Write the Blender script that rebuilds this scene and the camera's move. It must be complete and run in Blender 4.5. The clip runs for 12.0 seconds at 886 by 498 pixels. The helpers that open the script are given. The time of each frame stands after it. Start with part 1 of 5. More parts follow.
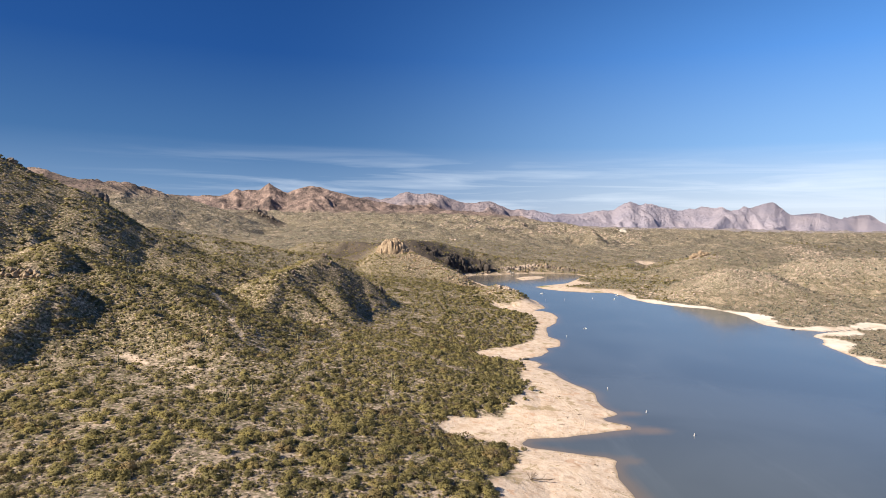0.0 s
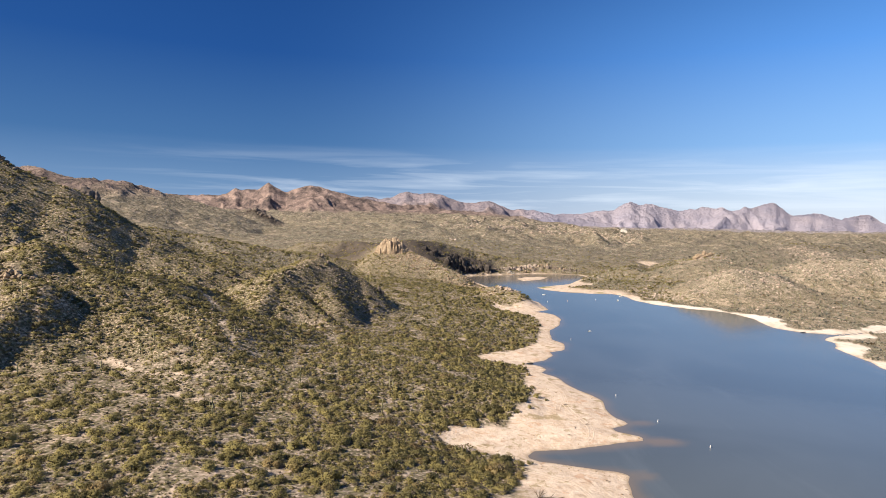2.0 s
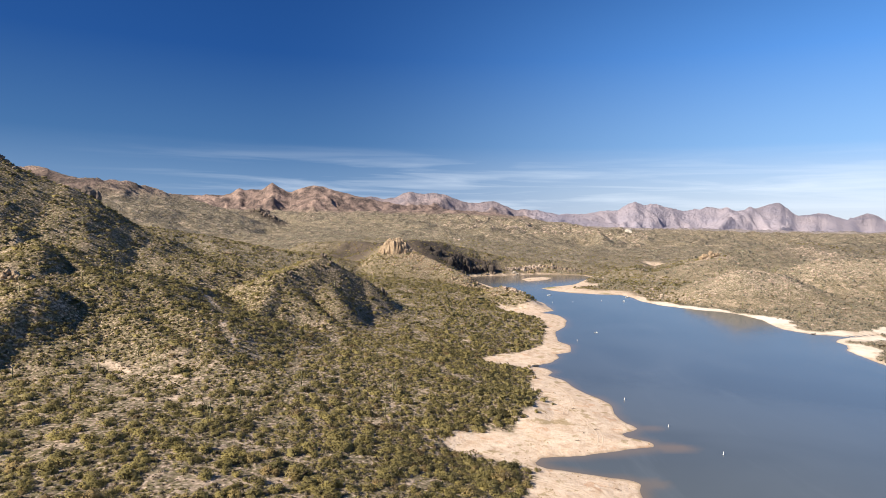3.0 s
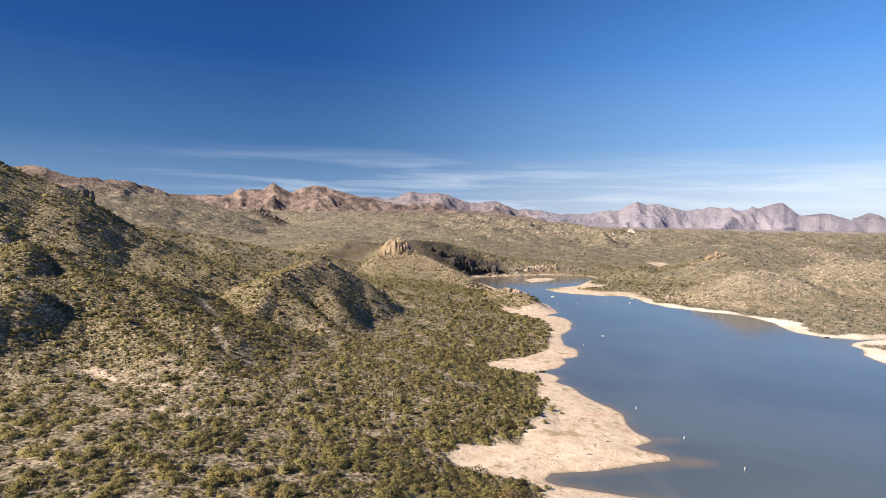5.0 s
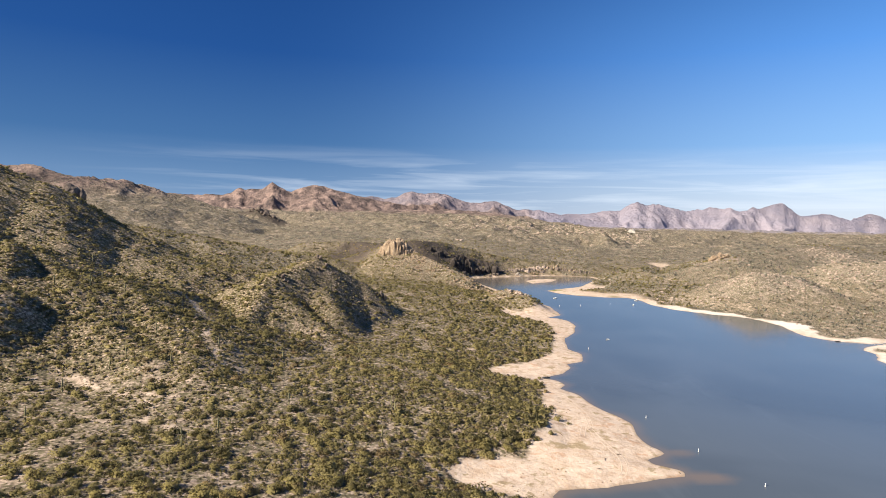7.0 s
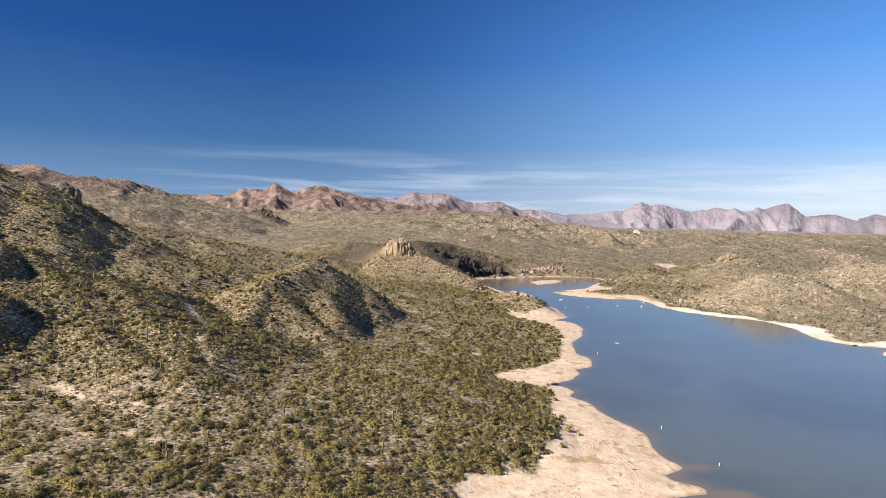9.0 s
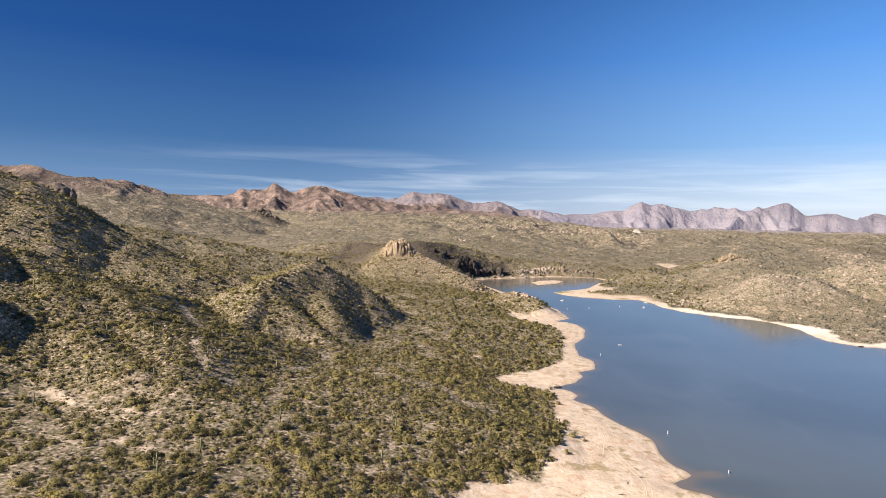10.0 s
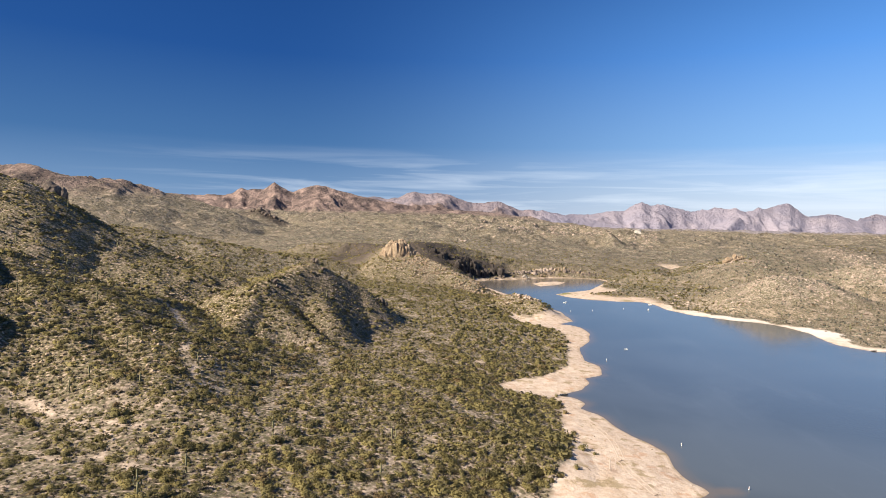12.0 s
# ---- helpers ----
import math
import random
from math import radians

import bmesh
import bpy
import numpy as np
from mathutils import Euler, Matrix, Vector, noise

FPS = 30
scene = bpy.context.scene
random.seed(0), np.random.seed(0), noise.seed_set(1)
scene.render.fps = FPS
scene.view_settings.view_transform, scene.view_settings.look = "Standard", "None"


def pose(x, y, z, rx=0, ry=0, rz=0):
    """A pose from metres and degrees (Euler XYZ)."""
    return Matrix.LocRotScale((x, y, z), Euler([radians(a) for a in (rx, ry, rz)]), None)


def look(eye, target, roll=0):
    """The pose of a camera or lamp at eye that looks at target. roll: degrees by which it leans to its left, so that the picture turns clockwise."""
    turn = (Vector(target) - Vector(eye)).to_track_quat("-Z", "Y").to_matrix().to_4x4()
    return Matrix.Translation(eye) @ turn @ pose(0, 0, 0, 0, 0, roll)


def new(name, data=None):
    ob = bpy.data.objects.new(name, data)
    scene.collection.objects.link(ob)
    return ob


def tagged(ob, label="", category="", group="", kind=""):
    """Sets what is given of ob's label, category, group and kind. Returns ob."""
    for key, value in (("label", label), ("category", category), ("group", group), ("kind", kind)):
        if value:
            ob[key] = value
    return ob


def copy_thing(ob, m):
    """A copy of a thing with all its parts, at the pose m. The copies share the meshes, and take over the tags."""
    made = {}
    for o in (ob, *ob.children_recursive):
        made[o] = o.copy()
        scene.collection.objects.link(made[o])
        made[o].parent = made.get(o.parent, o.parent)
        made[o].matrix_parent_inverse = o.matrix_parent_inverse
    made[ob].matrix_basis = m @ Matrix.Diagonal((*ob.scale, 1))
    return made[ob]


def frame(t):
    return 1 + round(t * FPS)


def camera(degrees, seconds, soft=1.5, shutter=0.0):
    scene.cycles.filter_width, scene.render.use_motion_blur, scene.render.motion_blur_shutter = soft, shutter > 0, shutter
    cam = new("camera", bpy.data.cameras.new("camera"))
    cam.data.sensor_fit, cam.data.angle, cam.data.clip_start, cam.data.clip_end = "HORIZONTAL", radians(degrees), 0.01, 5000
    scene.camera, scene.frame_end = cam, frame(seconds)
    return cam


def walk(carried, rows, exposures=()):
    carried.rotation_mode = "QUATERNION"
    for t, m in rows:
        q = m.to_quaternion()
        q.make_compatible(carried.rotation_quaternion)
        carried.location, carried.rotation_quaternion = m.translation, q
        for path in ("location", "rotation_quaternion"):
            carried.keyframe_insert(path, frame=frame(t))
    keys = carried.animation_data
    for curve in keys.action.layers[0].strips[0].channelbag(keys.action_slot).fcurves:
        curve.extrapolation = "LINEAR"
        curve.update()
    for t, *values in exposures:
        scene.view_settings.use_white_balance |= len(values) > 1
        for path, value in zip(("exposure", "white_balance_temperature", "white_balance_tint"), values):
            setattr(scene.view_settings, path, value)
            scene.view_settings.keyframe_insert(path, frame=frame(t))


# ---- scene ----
cam = camera(72.0, 12.0, soft=0.75)
PATH = [
    (0, (0.407, -4.139, 78.304), (0.485, -2.142, 78.211), 1.0),
    (0.5, (0.398, -0.817, 78.225), (0.477, 1.18, 78.132), 1.0),
    (1, (0.421, 2.475, 78.071), (0.501, 4.472, 77.978), 1.0),
    (1.5, (0.496, 5.672, 77.828), (0.575, 7.668, 77.734), 1.1),
    (2, (0.459, 8.972, 77.728), (0.538, 10.968, 77.635), 1.1),
    (2.5, (0.416, 11.887, 77.651), (0.493, 13.883, 77.558), 1.1),
    (3, (0.334, 14.972, 77.494), (0.401, 16.969, 77.401), 1.1),
    (5, (0.256, 27.487, 77.401), (0.318, 29.484, 77.308), 1.1),
    (5.5, (0.135, 30.338, 77.327), (0.198, 32.334, 77.235), 1.2),
    (6, (0.029, 33.404, 77.334), (0.092, 35.401, 77.242), 1.2),
    (6.5, (0.038, 36.367, 77.366), (0.101, 38.364, 77.274), 1.2),
    (7, (-0.024, 39.31, 77.398), (0.04, 41.307, 77.305), 1.2),
    (9, (-0.027, 51.374, 77.144), (0.026, 53.371, 77.052), 1.2),
    (9.5, (-0.02, 54.27, 77.12), (0.032, 56.267, 77.029), 1.1),
    (10, (-0.236, 57.16, 77.217), (-0.182, 59.157, 77.125), 1.1),
    (10.5, (-0.356, 60.149, 77.281), (-0.302, 62.146, 77.189), 1.1),
    (11, (-0.439, 63.051, 77.269), (-0.385, 65.048, 77.177), 1.1),
    (11.5, (-0.709, 65.682, 77.338), (-0.655, 67.679, 77.246), 1.2),
    (12, (-0.866, 68.473, 77.412), (-0.811, 70.47, 77.32), 1.2),
]
walk(cam, [(t, look(eye, target, roll)) for t, eye, target, roll in PATH], exposures=[(0, 1.1), (12, 1.1)])

# ---- light ----
SUN_AZ, SUN_EL = -116.0, 34.5      # degrees: bearing of the sun from +Y (negative: towards -X), height
world = bpy.data.worlds.new("desert_sky")
scene.world = world
world.use_nodes = True


def nd(nt, kind, x=0, y=0, **values):
    n = nt.nodes.new(kind)
    n.location = (x, y)
    for k, v in values.items():
        n.inputs[k].default_value = v
    return n


def build_sky():
    """A clear desert sky: deep blue overhead and to the west, paling towards the eastern horizon, with thin high cloud low down."""
    nt = world.node_tree
    nt.nodes.clear()
    link = nt.links.new
    out = nd(nt, "ShaderNodeOutputWorld")
    bg = nd(nt, "ShaderNodeBackground", Strength=1.0)
    sky = nd(nt, "ShaderNodeTexSky")
    sky.sky_type, sky.sun_disc = "NISHITA", False
    sky.sun_elevation, sky.sun_rotation = radians(SUN_EL), radians(SUN_AZ)
    sky.altitude, sky.air_density, sky.dust_density, sky.ozone_density = 500, 1.0, 0.4, 3.0
    way = nd(nt, "ShaderNodeTexCoord").outputs["Generated"]
    parts = nd(nt, "ShaderNodeSeparateXYZ")
    link(way, parts.inputs[0])

    def remap(value, lo, hi, kind="LINEAR"):
        n = nd(nt, "ShaderNodeMapRange")
        n.interpolation_type = kind
        n.inputs["From Min"].default_value, n.inputs["From Max"].default_value = lo, hi
        link(value, n.inputs["Value"])
        return n.outputs["Result"]

    def ramp_of(value, stops):
        r = nd(nt, "ShaderNodeValToRGB")
        while len(r.color_ramp.elements) < len(stops):
            r.color_ramp.elements.new(0.5)
        for el, (p, c) in zip(r.color_ramp.elements, stops):
            el.position, el.color = p, (*c, 1)
        link(value, r.inputs["Fac"])
        return r.outputs["Color"]

    def blend(fac, a, b, kind="MIX"):
        n = nd(nt, "ShaderNodeMix")
        n.data_type, n.blend_type = "RGBA", kind
        if isinstance(fac, float):
            n.inputs[0].default_value = fac
        else:
            link(fac, n.inputs[0])
        link(a, n.inputs[6]), link(b, n.inputs[7])
        return n.outputs[2]

    rise = remap(parts.outputs["Z"], 0.0, 0.5)
    west = ramp_of(rise, [(0.0, (0.125, 0.19, 0.29)), (0.10, (0.075, 0.14, 0.25)), (0.24, (0.027, 0.08, 0.19)), (0.5, (0.0066, 0.041, 0.152)), (0.75, (0.0046, 0.031, 0.124)), (1.0, (0.0046, 0.026, 0.10))])
    east = ramp_of(rise, [(0.0, (0.40, 0.43, 0.47)), (0.10, (0.34, 0.41, 0.50)), (0.24, (0.155, 0.29, 0.50)), (0.5, (0.065, 0.19, 0.46)), (0.75, (0.028, 0.10, 0.28)), (1.0, (0.018, 0.05, 0.13))])
    air = blend(remap(parts.outputs["X"], -0.26, 0.80, "SMOOTHSTEP"), west, east)
    scaled = nd(nt, "ShaderNodeVectorMath")
    scaled.operation = "SCALE"
    scaled.inputs["Scale"].default_value = 0.035
    link(sky.outputs[0], scaled.inputs[0])
    air = blend(0.06, air, scaled.outputs[0])
    # thin streaks of cirrus low in the north
    stretch = nd(nt, "ShaderNodeMapping")
    stretch.inputs["Scale"].default_value = (1.3, 1.3, 24.0)
    stretch.inputs["Rotation"].default_value = (0.0, 0.05, 0.0)
    link(way, stretch.inputs["Vector"])
    wisps = nd(nt, "ShaderNodeTexNoise", Scale=2.4, Detail=5.0, Roughness=0.55, Distortion=0.5)
    link(stretch.outputs[0], wisps.inputs["Vector"])
    band = ramp_of(remap(parts.outputs["Z"], 0.0, 0.2), [(0.0, (0.5, 0.5, 0.5)), (0.28, (0.7, 0.7, 0.7)), (0.42, (0.4, 0.4, 0.4)), (0.58, (0, 0, 0))])
    cloud = nd(nt, "ShaderNodeMath")
    cloud.operation = "MULTIPLY"
    link(remap(wisps.outputs["Fac"], 0.47, 0.86), cloud.inputs[0]), link(band, cloud.inputs[1])
    thin = nd(nt, "ShaderNodeMath")
    thin.operation = "MULTIPLY"
    link(cloud.outputs[0], thin.inputs[0]), link(remap(parts.outputs["X"], -0.52, -0.12), thin.inputs[1])
    cloud = thin
    pale = nd(nt, "ShaderNodeRGB")
    pale.outputs[0].default_value = (0.47, 0.51, 0.56, 1)
    air = blend(cloud.outputs[0], air, pale.outputs[0])
    link(air, bg.inputs["Color"])
    link(bg.outputs[0], out.inputs["Surface"])


build_sky()

sun_data = bpy.data.lights.new("sun", "SUN")
sun_data.energy, sun_data.angle, sun_data.color = 4.55, radians(0.53), (1.0, 0.9, 0.76)
sun = new("sun", sun_data)
_a, _e = radians(SUN_AZ), radians(SUN_EL)
SUN_DIR = Vector((math.sin(_a) * math.cos(_e), math.cos(_a) * math.cos(_e), math.sin(_e)))
sun.matrix_world = look(SUN_DIR * 500, (0, 0, 0))


# ---- noise and plan arithmetic ----
def lattice(ix, iy, seed):
    h = (ix.astype(np.int64) * 374761393 + iy.astype(np.int64) * 668265263 + seed * 974711) & 0x7FFFFFFF
    h = ((h ^ (h >> 13)) * 1274126177) & 0x7FFFFFFF
    h = (h ^ (h >> 16)) & 0xFFFF
    return h / 65535.0


def vnoise(x, y, seed=0):
    """Smooth lattice noise, -1 to 1."""
    ix, iy = np.floor(x), np.floor(y)
    fx, fy = x - ix, y - iy
    u, v = fx * fx * fx * (fx * (fx * 6 - 15) + 10), fy * fy * fy * (fy * (fy * 6 - 15) + 10)
    a, b = lattice(ix, iy, seed), lattice(ix + 1, iy, seed)
    c, d = lattice(ix, iy + 1, seed), lattice(ix + 1, iy + 1, seed)
    return 2 * (a + (b - a) * u + (c - a) * v + (a - b - c + d) * u * v) - 1


def fbm(x, y, size, octaves=4, seed=0, gain=0.5):
    total, amp, norm = 0.0, 1.0, 0.0
    for o in range(octaves):
        c, s = math.cos(0.6 * o), math.sin(0.6 * o)
        px, py = (x * c - y * s) / size, (x * s + y * c) / size
        total = total + amp * vnoise(px, py, seed + 17 * o)
        norm += amp
        amp *= gain
        size *= 0.5
    return total / norm


def ridged(x, y, size, octaves=4, seed=0, gain=0.5):
    """Sharp-crested noise, 0 to 1."""
    total, amp, norm = 0.0, 1.0, 0.0
    for o in range(octaves):
        c, s = math.cos(0.5 * o + 0.2), math.sin(0.5 * o + 0.2)
        px, py = (x * c - y * s) / size, (x * s + y * c) / size
        total = total + amp * (1 - np.abs(vnoise(px, py, seed + 29 * o)))
        norm += amp
        amp *= gain
        size *= 0.5
    return total / norm


def smooth(a, b, v):
    t = np.clip((v - a) / (b - a), 0, 1)
    return t * t * (3 - 2 * t)


def segment(x, y, ax, ay, bx, by):
    """Distance from a segment, the share of the way along it, and the side (positive to the left of a to b)."""
    dx, dy = bx - ax, by - ay
    t = np.clip(((x - ax) * dx + (y - ay) * dy) / (dx * dx + dy * dy), 0, 1)
    qx, qy = x - ax - t * dx, y - ay - t * dy
    return np.hypot(qx, qy), t, dx * (y - ay) - dy * (x - ax)


def inside_distance(x, y, outline):
    """Signed distance from a closed outline: negative within it."""
    best = np.full(x.shape, 1e9)
    odd = np.zeros(x.shape, bool)
    for (ax, ay), (bx, by) in zip(outline, outline[1:] + outline[:1]):
        best = np.minimum(best, segment(x, y, ax, ay, bx, by)[0])
        if ay != by:
            odd ^= ((ay > y) != (by > y)) & (x < (bx - ax) * (y - ay) / (by - ay) + ax)
    return np.where(odd, -best, best)


# ---- plan of the lake ----
WEST_SHORE = [(60, 60), (62, 130), (64, 164), (63, 177), (65, 187), (67, 192), (64, 194.5), (51, 199), (41, 203), (38, 206.5), (41, 211),
              (55, 213), (72, 219.5), (83, 222), (83, 226), (76, 231), (75, 234), (83, 241), (80, 248), (80, 258), (82, 270),
              (79, 281), (73, 294), (71, 309), (66, 319), (70, 327), (66, 335), (60, 338), (73, 347), (80, 360), (80, 369),
              (91, 376), (95, 397), (90, 408), (96, 444), (109, 466), (116, 492), (116, 517), (110, 528), (98, 529), (116, 546),
              (118, 596), (113, 616), (101, 668), (85, 726), (72, 785), (66, 840)]
FAR_SHORE = [(64, 857), (90, 880), (134, 897), (177, 922), (211, 918), (240, 910)]
EAST_SHORE = [(245, 885), (203, 797), (190, 773), (154, 742), (141, 727), (149, 704), (168, 684), (190, 675), (217, 672), (222, 655),
              (222, 619), (230, 592), (250, 567), (278, 547), (284, 506), (278, 491), (275, 463), (286, 446), (302, 439), (345, 451),
              (362, 461), (327, 443), (297, 431), (282, 419), (284, 407), (271, 391), (268, 373), (265, 353), (260, 334), (264, 322)]
NEAR_SHORE = [(290, 240), (330, 60), (320, -300), (180, -700), (0, -700), (30, -250), (50, -60)]
LAKE = WEST_SHORE + FAR_SHORE + EAST_SHORE + NEAR_SHORE
ISLET = [(135, 835), (150, 861), (172, 873), (183, 866), (170, 832), (139, 806)]
# the brush of the west bank ends along this line; the bare beach lies between it and the water
BRUSH_EDGE = [(20, -300), (22, 60), (21, 120), (23, 158), (21, 163), (27, 172), (31, 184), (36, 193), (30, 199), (27, 205), (14, 209),
              (9, 217), (14, 228), (25, 231), (33, 230), (39, 245), (50, 266), (52, 297), (58, 320), (52, 333), (36, 341), (34, 346),
              (39, 354), (57, 364), (76, 388), (88, 442), (96, 480), (91, 493), (82, 508), (66, 540), (68, 556), (74, 550), (84, 547), (95, 552),
              (108, 572), (104, 606), (96, 640), (80, 705), (66, 775), (40, 850), (-2000, 850), (-2000, -300)]

# ---- plan of the hills: crest from a to b with the heights there, fall per metre to the left and right of the way ----
CRESTS = [
    # west mountain and its spurs
    (-420, 420, 150, -296, 434, 120, 0.85, 0.72),
    (-296, 434, 120, -250, 447, 97.5, 0.8, 0.58),
    (-250, 447, 97.5, -256, 505, 84, 1.3, 0.62),
    (-256, 505, 82, -248, 540, 66, 1.2, 1.1),
    (-248, 540, 66, -223, 610, 38, 0.5, 1.15),
    (-223, 610, 38, -205, 650, 24, 0.4, 1.15),
    (-238, 466, 79, -236, 500, 63, 0.45, 0.36),
    (-236, 500, 63, -228, 545, 45, 0.45, 0.32),
    (-228, 545, 45, -198, 630, 19, 0.4, 0.3),
    (-282, 420, 96, -262, 392, 80, 1.1, 0.6),
    (-262, 392, 80, -254, 372, 66, 1.1, 0.6),
    (-250, 424, 84, -226, 396, 66, 1.05, 0.6),
    (-226, 396, 66, -214, 380, 56, 1.05, 0.6),
    (-285, 420, 82, -228, 388, 57, 0.42, 0.44),
    (-228, 388, 57, -166, 337, 45, 0.30, 0.42),
    (-166, 337, 46, -138, 300, 33, 0.4, 0.8),
    (-138, 300, 33, -104, 276, 24, 0.3, 0.4),
    (-212, 372, 60, -184, 343, 50.5, 0.4, 0.4),
    (-184, 343, 50.5, -162, 325, 45, 0.4, 0.4),
    (-206, 330, 54, -178, 318, 47, 0.35, 0.4),
    (-178, 318, 46, -160, 315, 36, 0.4, 0.9),
    (-150, 345, 45, -112, 310, 31, 0.3, 0.3),
    (-112, 310, 31, -84, 268, 20, 0.22, 0.22),
    (-216, 364, 62, -194, 331, 58, 0.95, 0.5),
    (-194, 331, 58, -187, 316, 50, 1.05, 0.6),
    (-380, 350, 104, -216, 307, 56, 0.55, 0.6),
    (-216, 307, 56, -188, 301, 48.5, 0.8, 0.7),
    (-188, 301, 48.5, -169, 291, 46, 0.9, 0.6),
    (-169, 291, 46, -170, 268, 38, 1.3, 0.6),
    (-170, 268, 38, -170, 246, 27, 1.2, 0.6),
    (-250, 290, 62, -212, 272, 45, 0.6, 0.6),
    (-212, 272, 45, -198, 244, 28, 1.0, 0.6),
    # hill in the middle of the west bank
    (-69, 434, 51, -90, 397, 41, 0.95, 0.36),
    (-90, 397, 41, -92, 350, 20, 1.0, 0.34),
    (-88, 394, 38, -40, 362, 13, 1.0, 0.55),
    (-69, 434, 51, -42, 443, 36, 0.75, 0.82),
    (-42, 443, 36, -14, 446, 16, 0.75, 0.8),
    (-62, 412, 36, -48, 386, 25, 0.9, 0.6),
    (-100, 390, 34, -120, 376, 26, 0.45, 0.4),
    (-82, 450, 45, -120, 500, 34, 0.55, 0.45),
    # rise behind it, running to the butte
    (-420, 640, 84, -257, 712, 57, 0.3, 0.3),
    (-257, 712, 57, -150, 735, 37, 0.3, 0.28),
    (-150, 735, 37, -85, 760, 27, 0.3, 0.28),
    (-46, 772, 39, -12, 770, 39, 0.6, 0.42),
    (-12, 770, 39, 8, 752, 31.5, 0.8, 0.42),
    (8, 752, 31.5, 40, 724, 19.5, 0.8, 0.4),
    (40, 724, 19.5, 51, 715, 14.5, 0.75, 0.4),
    (51, 715, 14.5, 68, 702, 4, 0.6, 0.4),
    (-34, 772, 39, -32, 700, 13, 0.36, 0.36),
    (76, 592, 15, 96, 570, 12, 0.35, 0.35),
    # north bank of the inlet
    (-190, 1030, 38, -115, 1040, 40, 0.3, 0.6),
    (-115, 1040, 40, -60, 1000, 39, 0.3, 0.6),
    (-34, 862, 47, -12, 874, 49.5, 0.25, 0.9),
    (-12, 874, 49.5, 28, 922, 46.5, 0.25, 0.7),
    (28, 922, 46.5, 60, 942, 38, 0.25, 0.7),
    (-4, 866, 38, 24, 876, 35, 0.25, 2.3),
    (24, 876, 35, 50, 893, 30, 0.25, 2.4),
    (50, 893, 30, 76, 911, 23, 0.25, 2.2),
    (76, 911, 23, 104, 924, 17, 0.25, 1.8),
    (60, 942, 38, 95, 950, 29, 0.25, 1.0),
    (95, 950, 29, 140, 960, 20, 0.25, 0.7),
    (140, 960, 20, 200, 972, 18, 0.25, 0.5),
    (200, 972, 18, 290, 985, 12, 0.2, 0.3),
    # east bank
    (290, 612, 10, 332, 638, 30, 0.38, 0.42),
    (332, 638, 31, 362, 648, 30, 0.38, 0.42),
    (362, 648, 30, 398, 668, 25, 0.35, 0.35),
    (398, 668, 25, 452, 690, 41, 0.35, 0.4),
    (452, 690, 41, 525, 676, 44, 0.35, 0.38),
    (525, 676, 44, 640, 660, 48, 0.3, 0.35),
    (372, 842, 22, 412, 872, 37, 0.34, 0.3),
    (412, 872, 37, 610, 1000, 50, 0.24, 0.22),
    (610, 1000, 50, 700, 1120, 30, 0.2, 0.2),
    (610, 1000, 50, 1050, 1300, 52, 0.22, 0.22),
    # rugged ground in the distance
    (250, 1560, 44, 480, 1640, 48, 0.26, 0.26),
    (480, 2100, 46, 780, 2260, 40, 0.2, 0.2),
    (1010, 2250, 40, 1180, 2300, 52, 0.10, 0.10),
    (1180, 2300, 52, 1330, 2260, 44, 0.10, 0.10),
    (1330, 2260, 42, 2300, 2400, 40, 0.08, 0.08),
    (-680, 2325, 92, -618, 2316, 107, 0.5, 0.5),
    (-618, 2330, 109, -606, 2285, 104, 1.0, 0.5),
    (-606, 2300, 98, -560, 2290, 78, 0.9, 0.9),
    (-560, 2290, 76, -505, 2275, 46, 0.9, 0.9),
    # long ridge to the north-west
    (-1500, 1350, 240, -930, 1480, 184, 0.25, 0.3),
    (-930, 1480, 184, -800, 1420, 166, 0.25, 0.3),
    (-800, 1420, 166, -690, 1690, 150, 0.2, 0.36),
    (-690, 1690, 150, -680, 1900, 122, 0.2, 0.6),
]

# far ranges: bearing (x over y) and crest height
RANGE_WEST = [(-0.4972, 197), (-0.4082, 215), (-0.3232, 209), (-0.3116, 220), (-0.2964, 257), (-0.2865, 240), (-0.2739, 255), (-0.2604, 256), (-0.2425, 300), (-0.2289, 263), (-0.2153, 236), (-0.1973, 272), (-0.1748, 289), (-0.1566, 276), (-0.1384, 253), (-0.1156, 230), (-0.0928, 207), (-0.0563, 189), (-0.0288, 163), (0.008, 137), (0.0448, 126), (0.091, 94), (0.1837, 59)]
RANGE_MIDDLE = [(-0.1745, 161), (-0.1202, 216), (-0.102, 230), (-0.0875, 243), (-0.0655, 221), (-0.0473, 235), (-0.031, 260), (-0.0182, 269), (0.0029, 255), (0.0184, 268), (0.035, 262), (0.0535, 229), (0.0738, 207), (0.0886, 209), (0.0977, 221), (0.1162, 219), (0.1321, 193), (0.1479, 167), (0.1831, 166), (0.2064, 153), (0.2392, 128), (0.286, 97), (0.3425, 63)]
RANGE_EAST = [(0.1374, 84), (0.2299, 143), (0.2671, 151), (0.2875, 169), (0.3089, 180), (0.3211, 177), (0.3367, 224), (0.3506, 246), (0.3648, 223), (0.3863, 233), (0.3978, 213), (0.4167, 198), (0.4309, 187), (0.4543, 210), (0.4777, 234), (0.503, 257), (0.5107, 245), (0.5296, 251), (0.5409, 252), (0.5515, 237), (0.5751, 252), (0.5911, 270), (0.6038, 242), (0.6155, 218), (0.6346, 207), (0.6635, 189), (0.702, 175), (0.7599, 151)]
